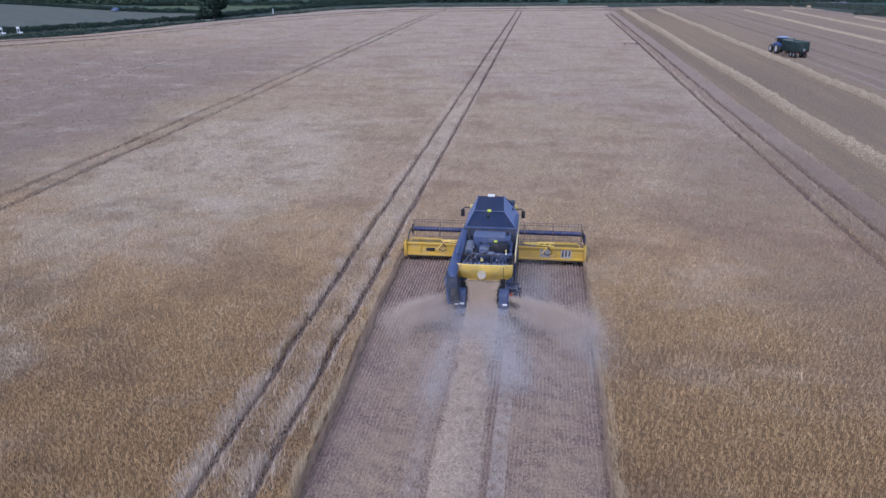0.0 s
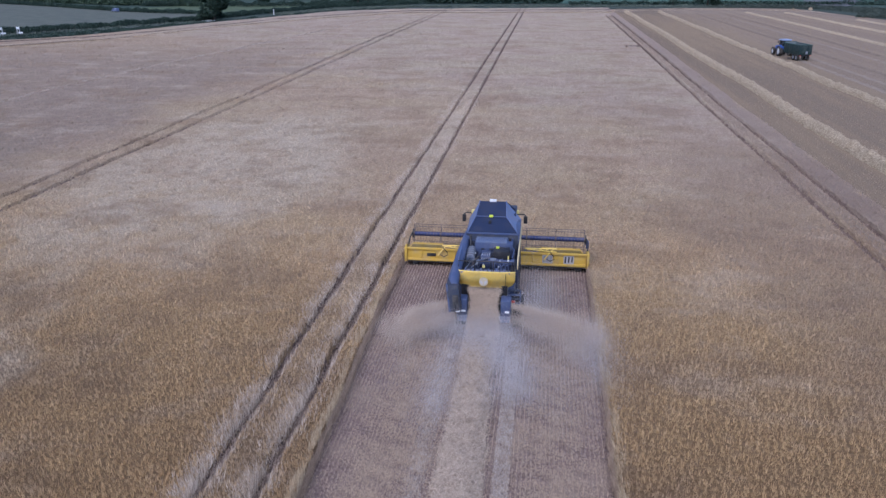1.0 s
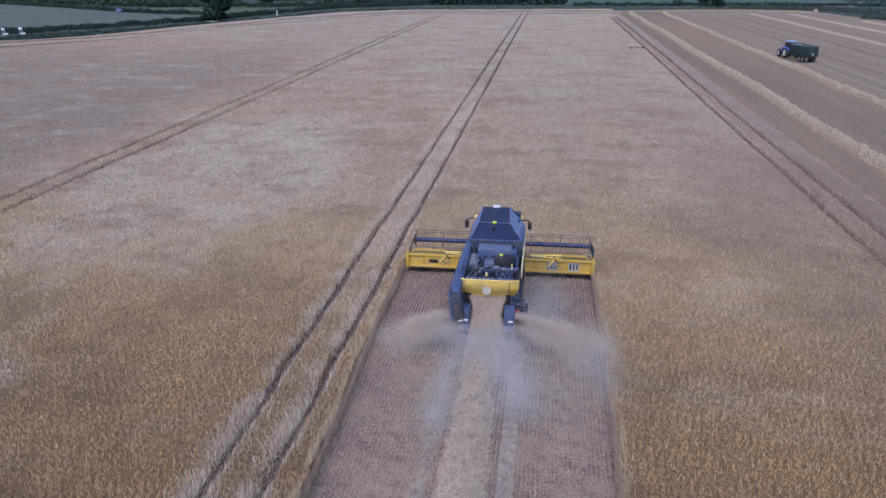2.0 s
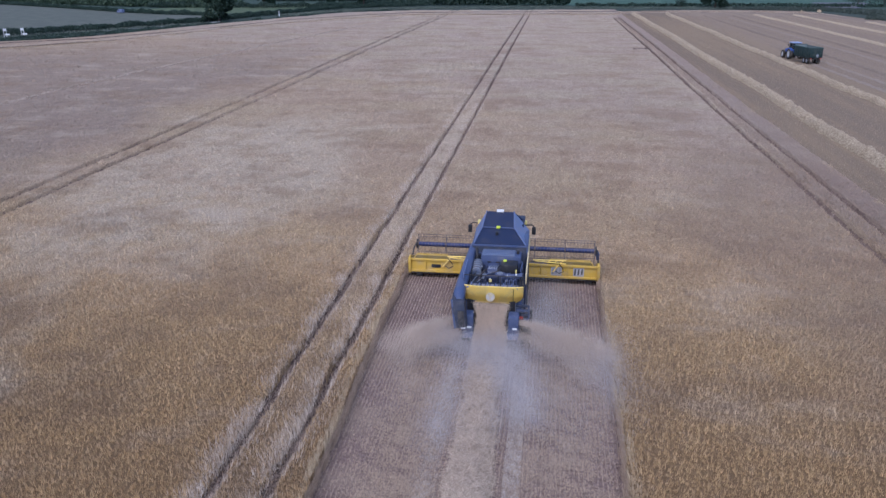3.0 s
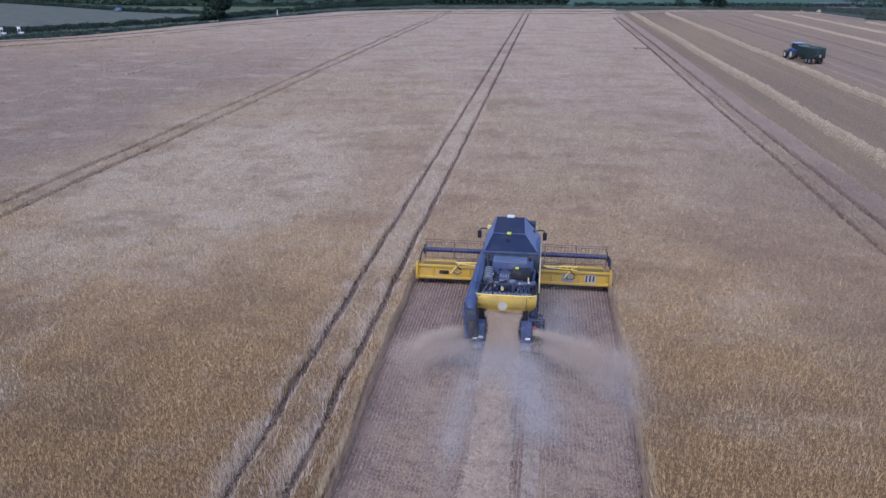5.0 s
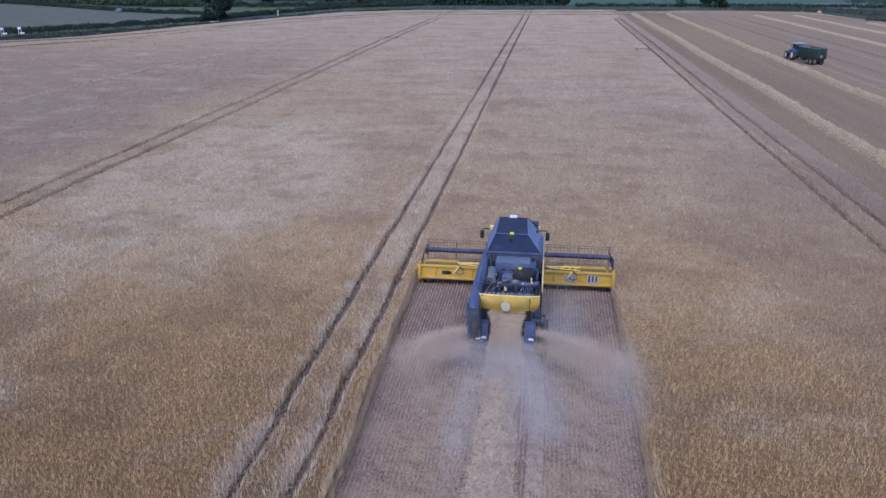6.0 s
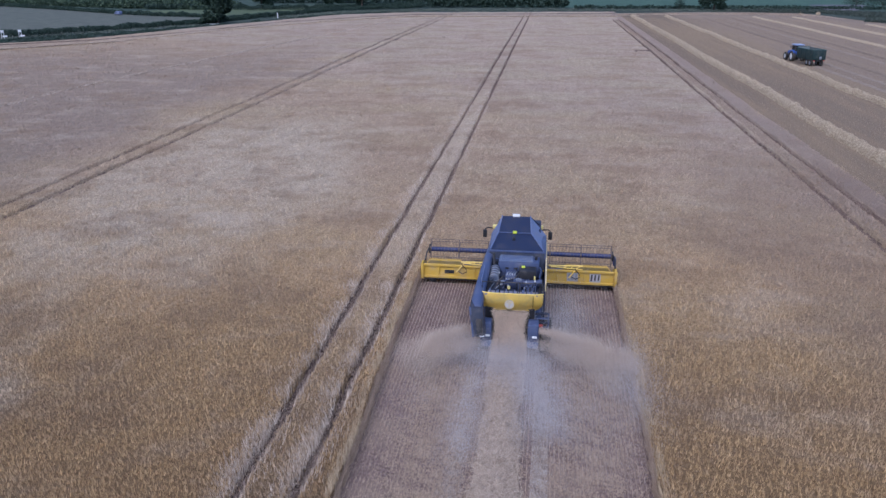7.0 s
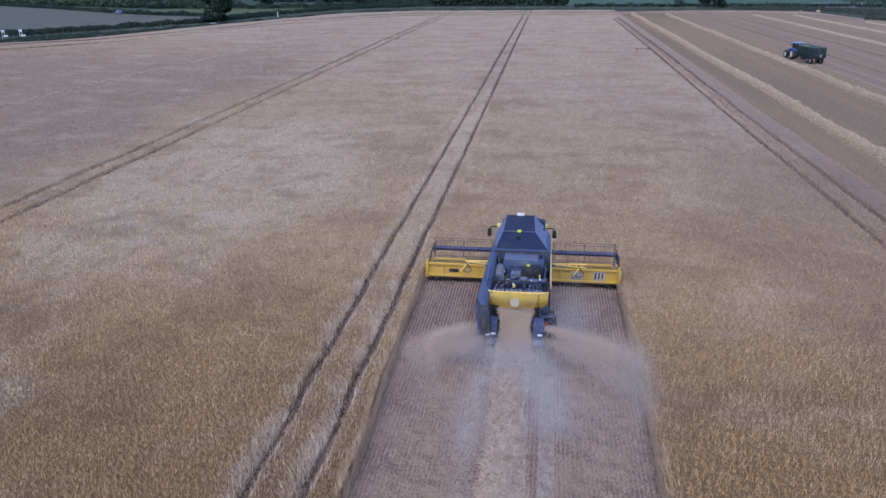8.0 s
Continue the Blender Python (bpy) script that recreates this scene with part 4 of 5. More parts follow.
for s, zt in ((-1, 3.12), (1, 3.16)):
    x = XC - 0.08 + s * 1.0
    part("work_lamp", box((x - 0.13, -0.78, zt), (x + 0.13, -0.60, zt + 0.17), 0.03), CREAM, cab, "dusty yellow roof lamp")
    mx = XC - 0.09 + s * 1.46
    part("mirror_arm", pipe([(XC + s * 0.9, -0.6, 3.08), (mx - s * 0.1, -0.62, 3.12), (mx, -0.72, 3.08)], 0.028, 8), BLACK, cab)
    part("mirror", box((mx - 0.09, -0.86, 2.72), (mx + 0.09, -0.76, 3.08), 0.03), BLACK, cab, "black rear-view mirror")

# grain tank with its hipped cover
T0, T1, T2 = (-0.58, 0.65, -1.50, 3.96), (-0.67, 0.72, -2.70, 3.57), (-0.90, 1.26, -4.02, 3.28)
tank = part("grain_tank", extrude_x([(-1.95, 2.6), (-1.95, 3.28), (-4.05, 3.22), (-4.25, 2.6)], XC - 1.16, XC + 1.20, bevel=0.03), BLUE_GREY, harvester, "blue-grey grain tank")
part("rear_cover", plate([(T2[0], T2[2], T2[3]), (T2[1], T2[2], T2[3]), (T1[1], T1[2], T1[3]), (T1[0], T1[2], T1[3])], 0.04), SLATE, tank, "dark slate tank cover")
part("front_cover", plate([(T1[0], T1[2] - 0.01, T1[3] + 0.03), (T1[1], T1[2] - 0.01, T1[3] + 0.03), (T0[1], T0[2], T0[3]), (T0[0], T0[2], T0[3])], 0.04), SLATE, tank, "dark slate tank cover")
part("cover_edge", pipe([(T1[0] - 0.03, T1[2], T1[3] + 0.02), (T1[1] + 0.03, T1[2], T1[3] + 0.02)], 0.03, 8), BLUE_GREY, tank)
part("cover_front", plate([(T0[0], T0[2] + 0.01, T0[3]), (T0[1], T0[2] + 0.01, T0[3]), (XC + 0.92, -1.2, 3.5), (XC - 0.92, -1.2, 3.5)], 0.03), SLATE, tank)
for s, i in ((-1, 0), (1, 1)):
    outer = XC + s * 1.19
    part("side_flap", loft([[(T0[i], T0[2], T0[3]), (T1[i], T1[2], T1[3]), (T2[i], T2[2], T2[3]), (outer, -3.95, 2.98), (outer, -1.75, 3.22)],
                            [(T0[i] - s * 0.03, T0[2], T0[3] - 0.05), (T1[i] - s * 0.03, T1[2], T1[3] - 0.05), (T2[i] - s * 0.03, T2[2], T2[3] - 0.05), (outer - s * 0.05, -3.95, 2.93), (outer - s * 0.05, -1.75, 3.17)]]), SIDE_GREY, tank, "pale blue-grey side flap")
    part("flap_hinge", pipe([(T2[i], T2[2], T2[3] + 0.02), (T1[i], T1[2], T1[3] + 0.03), (T0[i], T0[2], T0[3] + 0.02)], 0.025, 8), SIDE_GREY, tank)
part("front_lamp", box((-0.13, -1.60, 3.95), (0.19, -1.44, 4.06), 0.03), WHITE, tank, "white lamp on the cover's front edge")
part("warning_marker", box((-0.06, -2.80, 3.57), (0.12, -2.68, 3.68), 0.03), LIME, tank, "yellow-green warning marker")
part("cover_latch", box((-0.05, -3.30, 3.40), (0.07, -3.16, 3.58), 0.02), BLACK, tank)
part("rear_sill", box((XC - 1.16, -4.14, 3.20), (XC + 1.18, -4.02, 3.27), 0.02), BLUE_GREY, tank)
# dark plate laid over the tank's blue-grey rear face
part("tank_rear_panel", plate([(XC - 1.10, -4.085, 3.21), (XC + 1.14, -4.085, 3.21), (XC + 1.14, -4.30, 2.55), (XC - 1.10, -4.30, 2.55)], 0.02), BAY, tank, "dark panel laid over the tank's rear")

# engine bay behind the tank
part("bay_floor", box((XC - 1.06, -6.85, 2.30), (XC + 1.06, -4.2, 2.42), 0.02), BAY, body)
screen_box = part("air_intake_box", box((-0.52, -5.00, 2.45), (1.12, -4.20, 3.10), 0.05), SIDE_SLATE, harvester, "blue-grey air intake box")
part("intake_lid", box((-0.48, -4.95, 3.10), (0.86, -4.24, 3.14), 0.015), PLATE, screen_box, "dusty pale blue intake lid")
for k in range(4):
    part("louvre", box((-0.40, -4.86 + 0.16 * k, 3.14), (0.78, -4.83 + 0.16 * k, 3.15), 0.004), SIDE_SLATE, screen_box)
part("intake_cap", rod((0.98, -4.60, 3.10), (0.98, -4.60, 3.24), 0.06, n=12), BLACK, screen_box)
for x in (-0.25, 0.10):
    part("latch", box((x, -5.03, 2.82), (x + 0.16, -4.99, 2.87), 0.01), BLACK, screen_box)
    part("latch", box((x, -5.03, 2.62), (x + 0.16, -4.99, 2.67), 0.01), BLACK, screen_box)
for k, z in enumerate((2.72, 2.90, 3.06)):
    part("side_pipe", pipe([(-0.88, -4.30, z), (-0.70, -4.42 - 0.05 * k, z + 0.02), (-0.54, -4.45, z - 0.04)], 0.028, 8), (BLUE_GREY, BLACK, SIDE_SLATE)[k], harvester)
    part("side_pipe", pipe([(1.14, -4.5 - 0.3 * k, z - 0.1), (1.20, -4.9 - 0.3 * k, z - 0.05), (1.14, -5.3 - 0.3 * k, z - 0.25)], 0.026, 8), (SIDE_GREY, BLACK, BLUE_GREY)[k], harvester)
engine = part("engine_block", box((-0.28, -6.2, 2.35), (0.75, -4.9, 2.66), 0.05), SLATE, harvester, "dark engine block")
part("rocker_cover", box((-0.20, -5.75, 2.64), (0.22, -4.95, 2.80), 0.04), SIDE_SLATE, engine)
for k in range(5):
    part("cover_bolt", rod((-0.16 + 0.085 * k, -5.70, 2.80), (-0.16 + 0.085 * k, -5.70, 2.825), 0.018, n=8), STEEL, engine)
for k in range(4):
    part("injector_pipe", pipe([(-0.15 + 0.1 * k, -5.8, 2.62), (-0.12 + 0.1 * k, -5.6, 2.86), (-0.05 + 0.1 * k, -5.3, 2.82)], 0.018, 6), STEEL, engine)
part("radiator_box", box((0.32, -5.66, 2.45), (1.00, -5.06, 2.98), 0.02), BLACK, harvester, "black radiator housing")
part("bay_marker", box((0.42, -5.30, 2.98), (0.56, -5.18, 3.05), 0.02), LIME, harvester, "yellow-green marker on the radiator")
muffler = part("muffler", rod((-0.64, -5.70, 2.62), (-0.64, -4.95, 2.76), 0.20, n=18), SILENCER, harvester, "dull grey cylindrical silencer")
for k in range(4):
    part("muffler_band", rod((-0.64, -5.58 + 0.17 * k, 2.643 + 0.032 * k), (-0.64, -5.54 + 0.17 * k, 2.651 + 0.032 * k), 0.206, n=18), BLACK, muffler)
part("muffler_end", rod((-0.64, -5.74, 2.612), (-0.64, -5.70, 2.62), 0.15, n=18), PLATE, muffler)
part("muffler_bracket", box((-0.86, -5.5, 2.42), (-0.80, -5.1, 2.75), 0.01), BAY, muffler)
part("exhaust_stack", pipe([(-0.70, -4.8, 2.9), (-0.72, -4.6, 3.05), (-0.72, -4.55, 3.3)], 0.055, 10), BLACK, harvester)
turbo = part("turbo_housing", rod((0.34, -6.0, 2.36), (0.34, -6.0, 2.74), 0.25, 0.20, 20), SIDE_SLATE, harvester, "round dark turbo housing")
part("turbo_cap", rod((0.34, -6.0, 2.74), (0.34, -6.0, 2.78), 0.12, n=14), STEEL, turbo)
part("air_duct", pipe([(0.42, -6.0, 2.58), (0.66, -6.0, 2.60), (0.92, -5.99, 2.61), (1.12, -5.96, 2.62), (1.20, -5.86, 2.64)], 0.135, 14), SIDE_SLATE, harvester, "blue-grey bent air duct")
for k in range(7):
    bx, by = -0.40 + 0.21 * k, -6.30 + 0.10 * (k % 3)
    part("bay_fitting", box((bx, by, 2.40), (bx + 0.10, by + 0.14, 2.56 + 0.05 * (k % 4)), 0.02), (BAY, SLATE, SIDE_SLATE)[k % 3], harvester)
for k in range(5):
    part("cable", pipe([(-0.85 + 0.1 * k, -6.3, 2.45), (-0.75 + 0.2 * k, -5.9, 2.60 + 0.03 * k), (-0.50 + 0.28 * k, -5.4, 2.56), (-0.35 + 0.3 * k, -4.95, 2.72)], 0.016, 6), (BLACK, STEEL)[k % 2], harvester)
part("bay_gutter", box((-0.85, -6.60, 2.41), (1.10, -6.22, 2.45), 0.01), BAY, harvester)
for k in range(6):
    hx = -0.78 + 0.27 * k
    part("thin_hose", pipe([(hx, -6.25, 2.46), (hx + 0.05, -6.05, 2.62 + 0.04 * (k % 3)), (hx + 0.14, -5.80, 2.70), (hx + 0.20, -5.55, 2.60)], 0.013, 6), (BLACK, REEL_BAR, SIDE_GREY)[k % 3], harvester)
for x, y, z in ((-0.46, -5.35, 2.78), (0.98, -6.10, 2.78), (-0.05, -6.18, 2.60), (0.60, -6.28, 2.56)):
    part("pale_cap", rod((x, y, z - 0.05), (x, y, z), 0.035, n=10), WHITE, harvester)
part("cross_bar", box((-0.86, -4.98, 2.60), (-0.50, -4.92, 2.66), 0.01), SIDE_SLATE, harvester)
part("side_rail", pipe([(-0.86, -4.35, 3.02), (-0.86, -5.2, 2.94), (-0.86, -6.2, 2.80)], 0.02, 8), SIDE_SLATE, harvester)
part("filter_bowl", rod((-0.28, -6.05, 2.42), (-0.28, -6.05, 2.70), 0.09, 0.08, 14), STEEL, harvester)
part("duct_clamp", rod((0.62, -6.0, 2.598), (0.66, -6.0, 2.60), 0.142, n=16), STEEL, harvester)
part("warning_label", box((0.93, -5.69, 2.62), (0.985, -5.66, 2.80), 0.004), CREAM, harvester, "small yellow warning plate")
part("belt_guard", box((0.92, -6.38, 2.40), (1.06, -6.20, 2.66), 0.03), SLATE, harvester)
part("coolant_hose", pipe([(-0.45, -5.9, 2.5), (-0.30, -5.7, 2.74), (-0.1, -5.6, 2.76), (0.2, -5.75, 2.7), (0.35, -5.6, 2.9)], 0.035, 8), BLACK, harvester)
part("fuel_cap", rod((-0.02, -6.35, 2.5), (-0.02, -6.35, 2.60), 0.06, n=12), CREAM, harvester)
part("deck_plate", box((-0.80, -6.92, 2.46), (1.10, -6.62, 2.52), 0.015), DECK, harvester, "dusty grey service deck")
for k in range(11):
    part("deck_slot", box((-0.70 + 0.17 * k, -6.86, 2.521), (-0.665 + 0.17 * k, -6.66, 2.527), 0), BLACK, harvester)
rail = part("deck_rail", pipe([(-0.85, -6.45, 2.78), (-0.2, -6.45, 2.80), (0.55, -6.45, 2.80), (1.02, -6.45, 2.80)], 0.014, 8), BLACK, harvester, "thin dark handrail")
for x in (-0.82, -0.2, 0.28, 0.62, 1.0):
    part("rail_post", rod((x, -6.45, 2.48), (x, -6.45, 2.80), 0.012, n=8), BLACK, rail)
for k in range(3):
    part("deck_handle", pipe([(0.58 + 0.16 * k, -6.80, 2.5), (0.60 + 0.16 * k, -6.78, 2.78), (0.68 + 0.16 * k, -6.72, 2.80), (0.70 + 0.16 * k, -6.70, 2.5)], 0.014, 6), SIDE_GREY, harvester)

# rear hood
bm = bmesh.new()
rows = []
for k in range(9):
    a = k / 8
    z = 2.65 - 0.68 * a
    bulge = 0.10 * math.sin(math.pi * min(1, a * 1.15)) - 0.05 * a
    ring = []
    for j in range(17):
        u = -1 + 2 * j / 16
        half = 1.19 - 0.04 * a ** 2 - 0.08 * a ** 6
        ring.append(bm.verts.new((0.13 + half * u, -7.28 - bulge + 0.20 * abs(u) ** 4 + 0.02 * a, z - 0.03 * u * u + 0.08 * a ** 2 * abs(u) ** 6)))
    rows.append(ring)
for a, b in zip(rows, rows[1:]):
    for j in range(16):
        bm.faces.new((a[j], a[j + 1], b[j + 1], b[j]))
bmesh.ops.solidify(bm, geom=bm.faces[:], thickness=0.05)
hood = part("rear_hood", bm, YELLOW, harvester, "rounded yellow rear hood")
part("hood_lip", pipe([(0.13 + 1.19 * u, -7.27 + 0.20 * abs(u) ** 4, 2.66 - 0.03 * u * u) for u in np.linspace(-1, 1, 15)], 0.028, 8), YELLOW, hood)
part("hood_top", extrude_x([(-6.90, 2.50), (-7.22, 2.63), (-7.22, 2.56), (-6.9, 2.43)], -0.88, 1.10), DECK, hood)
for k in range(6):
    part("hood_slat", box((-0.72 + 0.31 * k, -7.16, 2.52), (-0.68 + 0.31 * k, -6.95, 2.72 - 0.03 * (k % 2)), 0.008), SIDE_GREY, hood)
guard = part("guard_rail", pipe([(-1.0, -6.92, 2.60), (-1.0, -6.92, 2.98), (0.1, -6.95, 3.0), (1.22, -6.92, 2.98), (1.30, -7.05, 2.9), (1.32, -7.12, 2.2)], 0.022, 8), BLACK, harvester, "black tubular guard rail")
for x in (-0.35, 0.42, 1.18):
    part("rail_post", rod((x, -6.94, 2.55), (x, -6.94, 2.99), 0.02, n=8), BLACK, guard)
part("rail_upright", rod((1.27, -6.62, 2.2), (1.27, -6.62, 3.0), 0.022, n=8), BLACK, guard)
for k in range(4):
    part("rail_rung", rod((1.27, -6.62, 2.3 + 0.2 * k), (1.32, -7.1, 2.3 + 0.2 * k), 0.018, n=6), BLACK, guard)
badge = part("round_badge", rod((0.06, -7.30, 2.28), (0.06, -7.405, 2.28), 0.18, n=28), BADGE, hood, "pale round badge")
for s in (-1, 1):
    part("badge_leaf", loft([[(0.06 + s * 0.02, -7.408, 2.15), (0.06 + s * 0.14, -7.408, 2.25), (0.06 + s * 0.13, -7.408, 2.38), (0.06 + s * 0.04, -7.408, 2.28)], [(0.06 + s * 0.02, -7.412, 2.15), (0.06 + s * 0.14, -7.412, 2.25), (0.06 + s * 0.13, -7.412, 2.38), (0.06 + s * 0.04, -7.412, 2.28)]]), SIDE_PLATE, badge)
for x in (0.94,):
    part("hood_seam", box((x - 0.008, -7.36, 2.04), (x + 0.008, -7.24, 2.60), 0), BLACK, hood)
part("straw_chute", extrude_x([(-6.5, 1.2), (-6.95, 2.05), (-7.2, 2.05), (-6.95, 1.2)], -0.86, 1.02, bevel=0.02), BLACK, harvester)

# unloading auger folded back along the side
tube = part("unloading_auger", pipe([(-0.92, -3.2, 2.98), (-0.96, -4.2, 2.96), (-1.03, -5.6, 2.78), (-1.10, -6.8, 2.55), (-1.13, -7.35, 2.42)], [0.16, 0.18, 0.20, 0.22, 0.23], 18), BLUE_GREY, harvester, "blue-grey unloading auger tube")
part("auger_elbow", pipe([(-1.13, -7.30, 2.43), (-1.13, -7.55, 2.36), (-1.11, -7.78, 2.20)], [0.235, 0.235, 0.20], 18), BLUE_GREY, tube)
part("spout", loft([[(-1.36, -7.98, 2.34), (-0.90, -7.98, 2.24), (-0.90, -7.58, 2.42), (-1.36, -7.58, 2.48)], [(-1.33, -8.10, 2.02), (-0.84, -8.12, 1.98), (-0.84, -7.70, 2.02), (-1.33, -7.70, 2.02)], [(-1.20, -8.22, 1.28), (-0.80, -8.22, 1.28), (-0.76, -7.85, 1.28), (-1.20, -7.85, 1.28)]]), BAY, tube, "dark blue boxy discharge spout")
part("spout_edge", loft([[(-1.40, -8.02, 2.36), (-1.33, -8.02, 2.34), (-1.33, -7.92, 2.34), (-1.40, -7.92, 2.36)], [(-1.24, -8.25, 1.26), (-1.17, -8.25, 1.26), (-1.17, -8.15, 1.26), (-1.24, -8.15, 1.26)]]), BLUE_GREY, tube)
part("spout_flap", loft([[(-1.12, -8.16, 1.96), (-0.88, -8.16, 1.96), (-0.88, -8.12, 1.96), (-1.12, -8.12, 1.96)], [(-1.08, -8.26, 1.34), (-0.84, -8.26, 1.34), (-0.84, -8.20, 1.34), (-1.08, -8.20, 1.34)]]), BLACK, tube, "black rubber flap")
part("spout_lamp", box((-0.98, -8.26, 1.28), (-0.80, -8.16, 1.35), 0.03), WHITE, tube, "small white lamp")
part("spout_stay", rod((-1.14, -7.98, 2.06), (-1.14, -8.04, 2.12), 0.03, n=8), WHITE, tube)


def wheel(name, x, y, r, w, parent, rim_mat, lugs=22):
    """Tractor-type wheel: lugged tyre, dished rim and hub."""
    prof = [(-0.5, 0.62), (-0.5, 0.86), (-0.40, 0.97), (0.0, 1.0), (0.40, 0.97), (0.5, 0.86), (0.5, 0.62)]
    n = 32
    bm = bmesh.new()
    rings = [[bm.verts.new((x + u * w, y + q * r * math.cos(6.28319 * k / n), r + q * r * math.sin(6.28319 * k / n))) for u, q in prof] for k in range(n)]
    for k in range(n):
        a, b = rings[k], rings[(k + 1) % n]
        for j in range(len(prof) - 1):
            bm.faces.new((a[j], a[j + 1], b[j + 1], b[j]))
    tyre = part(name, bm, RUBBER, parent, "black lugged tyre")
    bm = bmesh.new()
    for k in range(lugs):
        for s in (-1, 1):
            a = 6.28319 * (k + 0.25 * s) / lugs
            m = Matrix.Translation((x, y, r)) @ Matrix.Rotation(-a, 4, "X") @ Matrix.Translation((s * w * 0.24, 0, r * 0.99)) @ Matrix.Rotation(s * 0.6, 4, "Z") @ Matrix.Diagonal((w * 0.5, r * 0.07, r * 0.07, 1))
            bmesh.ops.create_cube(bm, size=1, matrix=m)
    part("tyre_lugs", bm, RUBBER, tyre)
    bm = rod((x - w * 0.36, y, r), (x + w * 0.36, y, r), r * 0.63, n=24)
    part("rim", bm, rim_mat, tyre)
    part("hub", rod((x - w * 0.46, y, r), (x + w * 0.46, y, r), r * 0.22, n=14), rim_mat, tyre)
    return tyre


for x in (XC - 0.98, XC + 0.98):
    wheel("front_wheel", x, -2.6, 0.88, 0.52, harvester, CREAM)
for x in (XC - 1.10, XC + 1.30):
    wheel("rear_wheel", x, -6.45, 0.68, 0.42, harvester, CREAM, 18)
part("rear_axle", box((XC - 0.95, -6.25, 0.52), (XC + 1.0, -6.05, 0.74), 0.04), BLACK, harvester)
part("front_axle", box((XC - 0.8, -2.8, 0.75), (XC + 0.8, -2.4, 1.1), 0.05), BLACK, harvester)
for x, zz in ((-0.78, 1.08), (0.98, 1.10)):
    g = part("chaff_spreader", box((x - 0.20, -7.75, zz - 0.16), (x + 0.22, -7.15, zz + 0.55), 0.06), BLUE_GREY, harvester, "blue-grey chaff spreader housing")
    part("spreader_skirt", loft([[(x - 0.22, -7.72, zz - 0.14), (x + 0.24, -7.72, zz - 0.14), (x + 0.24, -7.2, zz - 0.14), (x - 0.22, -7.2, zz - 0.14)], [(x - 0.17, -7.9, zz - 0.34), (x + 0.19, -7.9, zz - 0.34), (x + 0.19, -7.3, zz - 0.34), (x - 0.17, -7.3, zz - 0.34)]]), BLUE_GREY, g)
    part("spreader_lamp", box((x - 0.02, -7.80, zz + 0.02), (x + 0.16, -7.74, zz + 0.10), 0.02), WHITE, g, "small white reflector")
ladder = part("ladder", rod((1.30, -6.75, 1.1), (1.30, -6.75, 2.62), 0.025, n=8), STEEL, harvester, "steel access ladder")
part("ladder_rail", rod((1.02, -7.0, 1.1), (1.02, -7.0, 2.3), 0.025, n=8), STEEL, ladder)
for k in range(5):
    part("rung", rod((1.30, -6.75, 1.2 + 0.25 * k), (1.02, -7.0, 1.2 + 0.25 * k), 0.02, n=6), STEEL, ladder)
part("side_guard", box((1.02, -6.86, 0.98), (1.30, -6.70, 2.10), 0.03), BAY, harvester, "dark blue guard beside the steps")
steps = part("rear_steps", box((1.00, -6.98, 0.92), (1.06, -6.90, 2.02), 0.012), BLUE_GREY, harvester, "blue-grey rear access steps")
part("step_side", box((1.52, -6.98, 0.92), (1.58, -6.90, 1.80), 0.012), BLUE_GREY, steps)
for k in range(5):
    part("tread", box((1.04, -7.06, 1.02 + 0.19 * k), (1.54, -6.88, 1.06 + 0.19 * k), 0.008), (BAY, SIDE_SLATE)[k % 2], steps)
part("tail_lamp", box((1.10, -7.12, 1.28), (1.34, -7.02, 1.38), 0.02), RED, harvester, "red tail lamp")

# straw pouring from the hood and the spread chaff
n = 62000
f = rng.uniform(0, 1, n) ** 0.8
px = 0.10 + rng.uniform(-0.72, 0.72, n) * (1 - 0.22 * np.sin(np.pi * np.minimum(f * 1.1, 1)) + 0.06 * ripple(0 * f, f, 0.3, 310)) + rng.normal(0, 0.04, n)
base = np.stack([px, -7.1 - 0.9 * f + rng.normal(0, 0.10, n), 2.0 - 1.75 * f ** 1.3 + rng.normal(0, 0.05, n)], 1)
a = rng.uniform(0, 6.283, n)
tip = base + np.stack([np.cos(a) * 0.04, np.sin(a) * 0.03, rng.uniform(-0.08, 0.02, n)], 1)
soup("falling_straw", strands(base, tip, rng.uniform(0.006, 0.011, n)), FALLING, "curtain of pale straw falling from the hood", "straw")


# dust hanging behind the machine: very many half-clear specks
def puff(count, x, y, z, sx, sy, sz):
    c = rng.normal(size=(count, 3)) * (sx, sy, sz) + (x, y, z)
    return c[c[:, 2] > 0.12]


def plume(count, x0, x1, y0, y1, z0, z1, s0, s1, arc=0.0):
    """Specks along a drifting trail that widens from its start to its end, thrown up by arc metres on the way."""
    f = rng.uniform(0, 1, count) ** 0.75
    s = s0 + (s1 - s0) * f
    g = rng.normal(size=(count, 3)) * (s[:, None] * np.array((1, 1, 0.55)))
    c = np.stack([x0 + (x1 - x0) * f, y0 + (y1 - y0) * f, z0 + (z1 - z0) * f + arc * 4 * f * (1 - f)], 1) + g
    return c[c[:, 2] > 0.12]


def wispy(c):
    wisp = 0.66 + 0.30 * ripple(c[:, 0] + 0.5 * c[:, 2], c[:, 1], 1.8, 301) + 0.12 * ripple(c[:, 0], c[:, 1] + c[:, 2], 0.7, 302)
    return c[rng.uniform(0, 1, len(c)) < np.clip(wisp, 0.2, 1)]


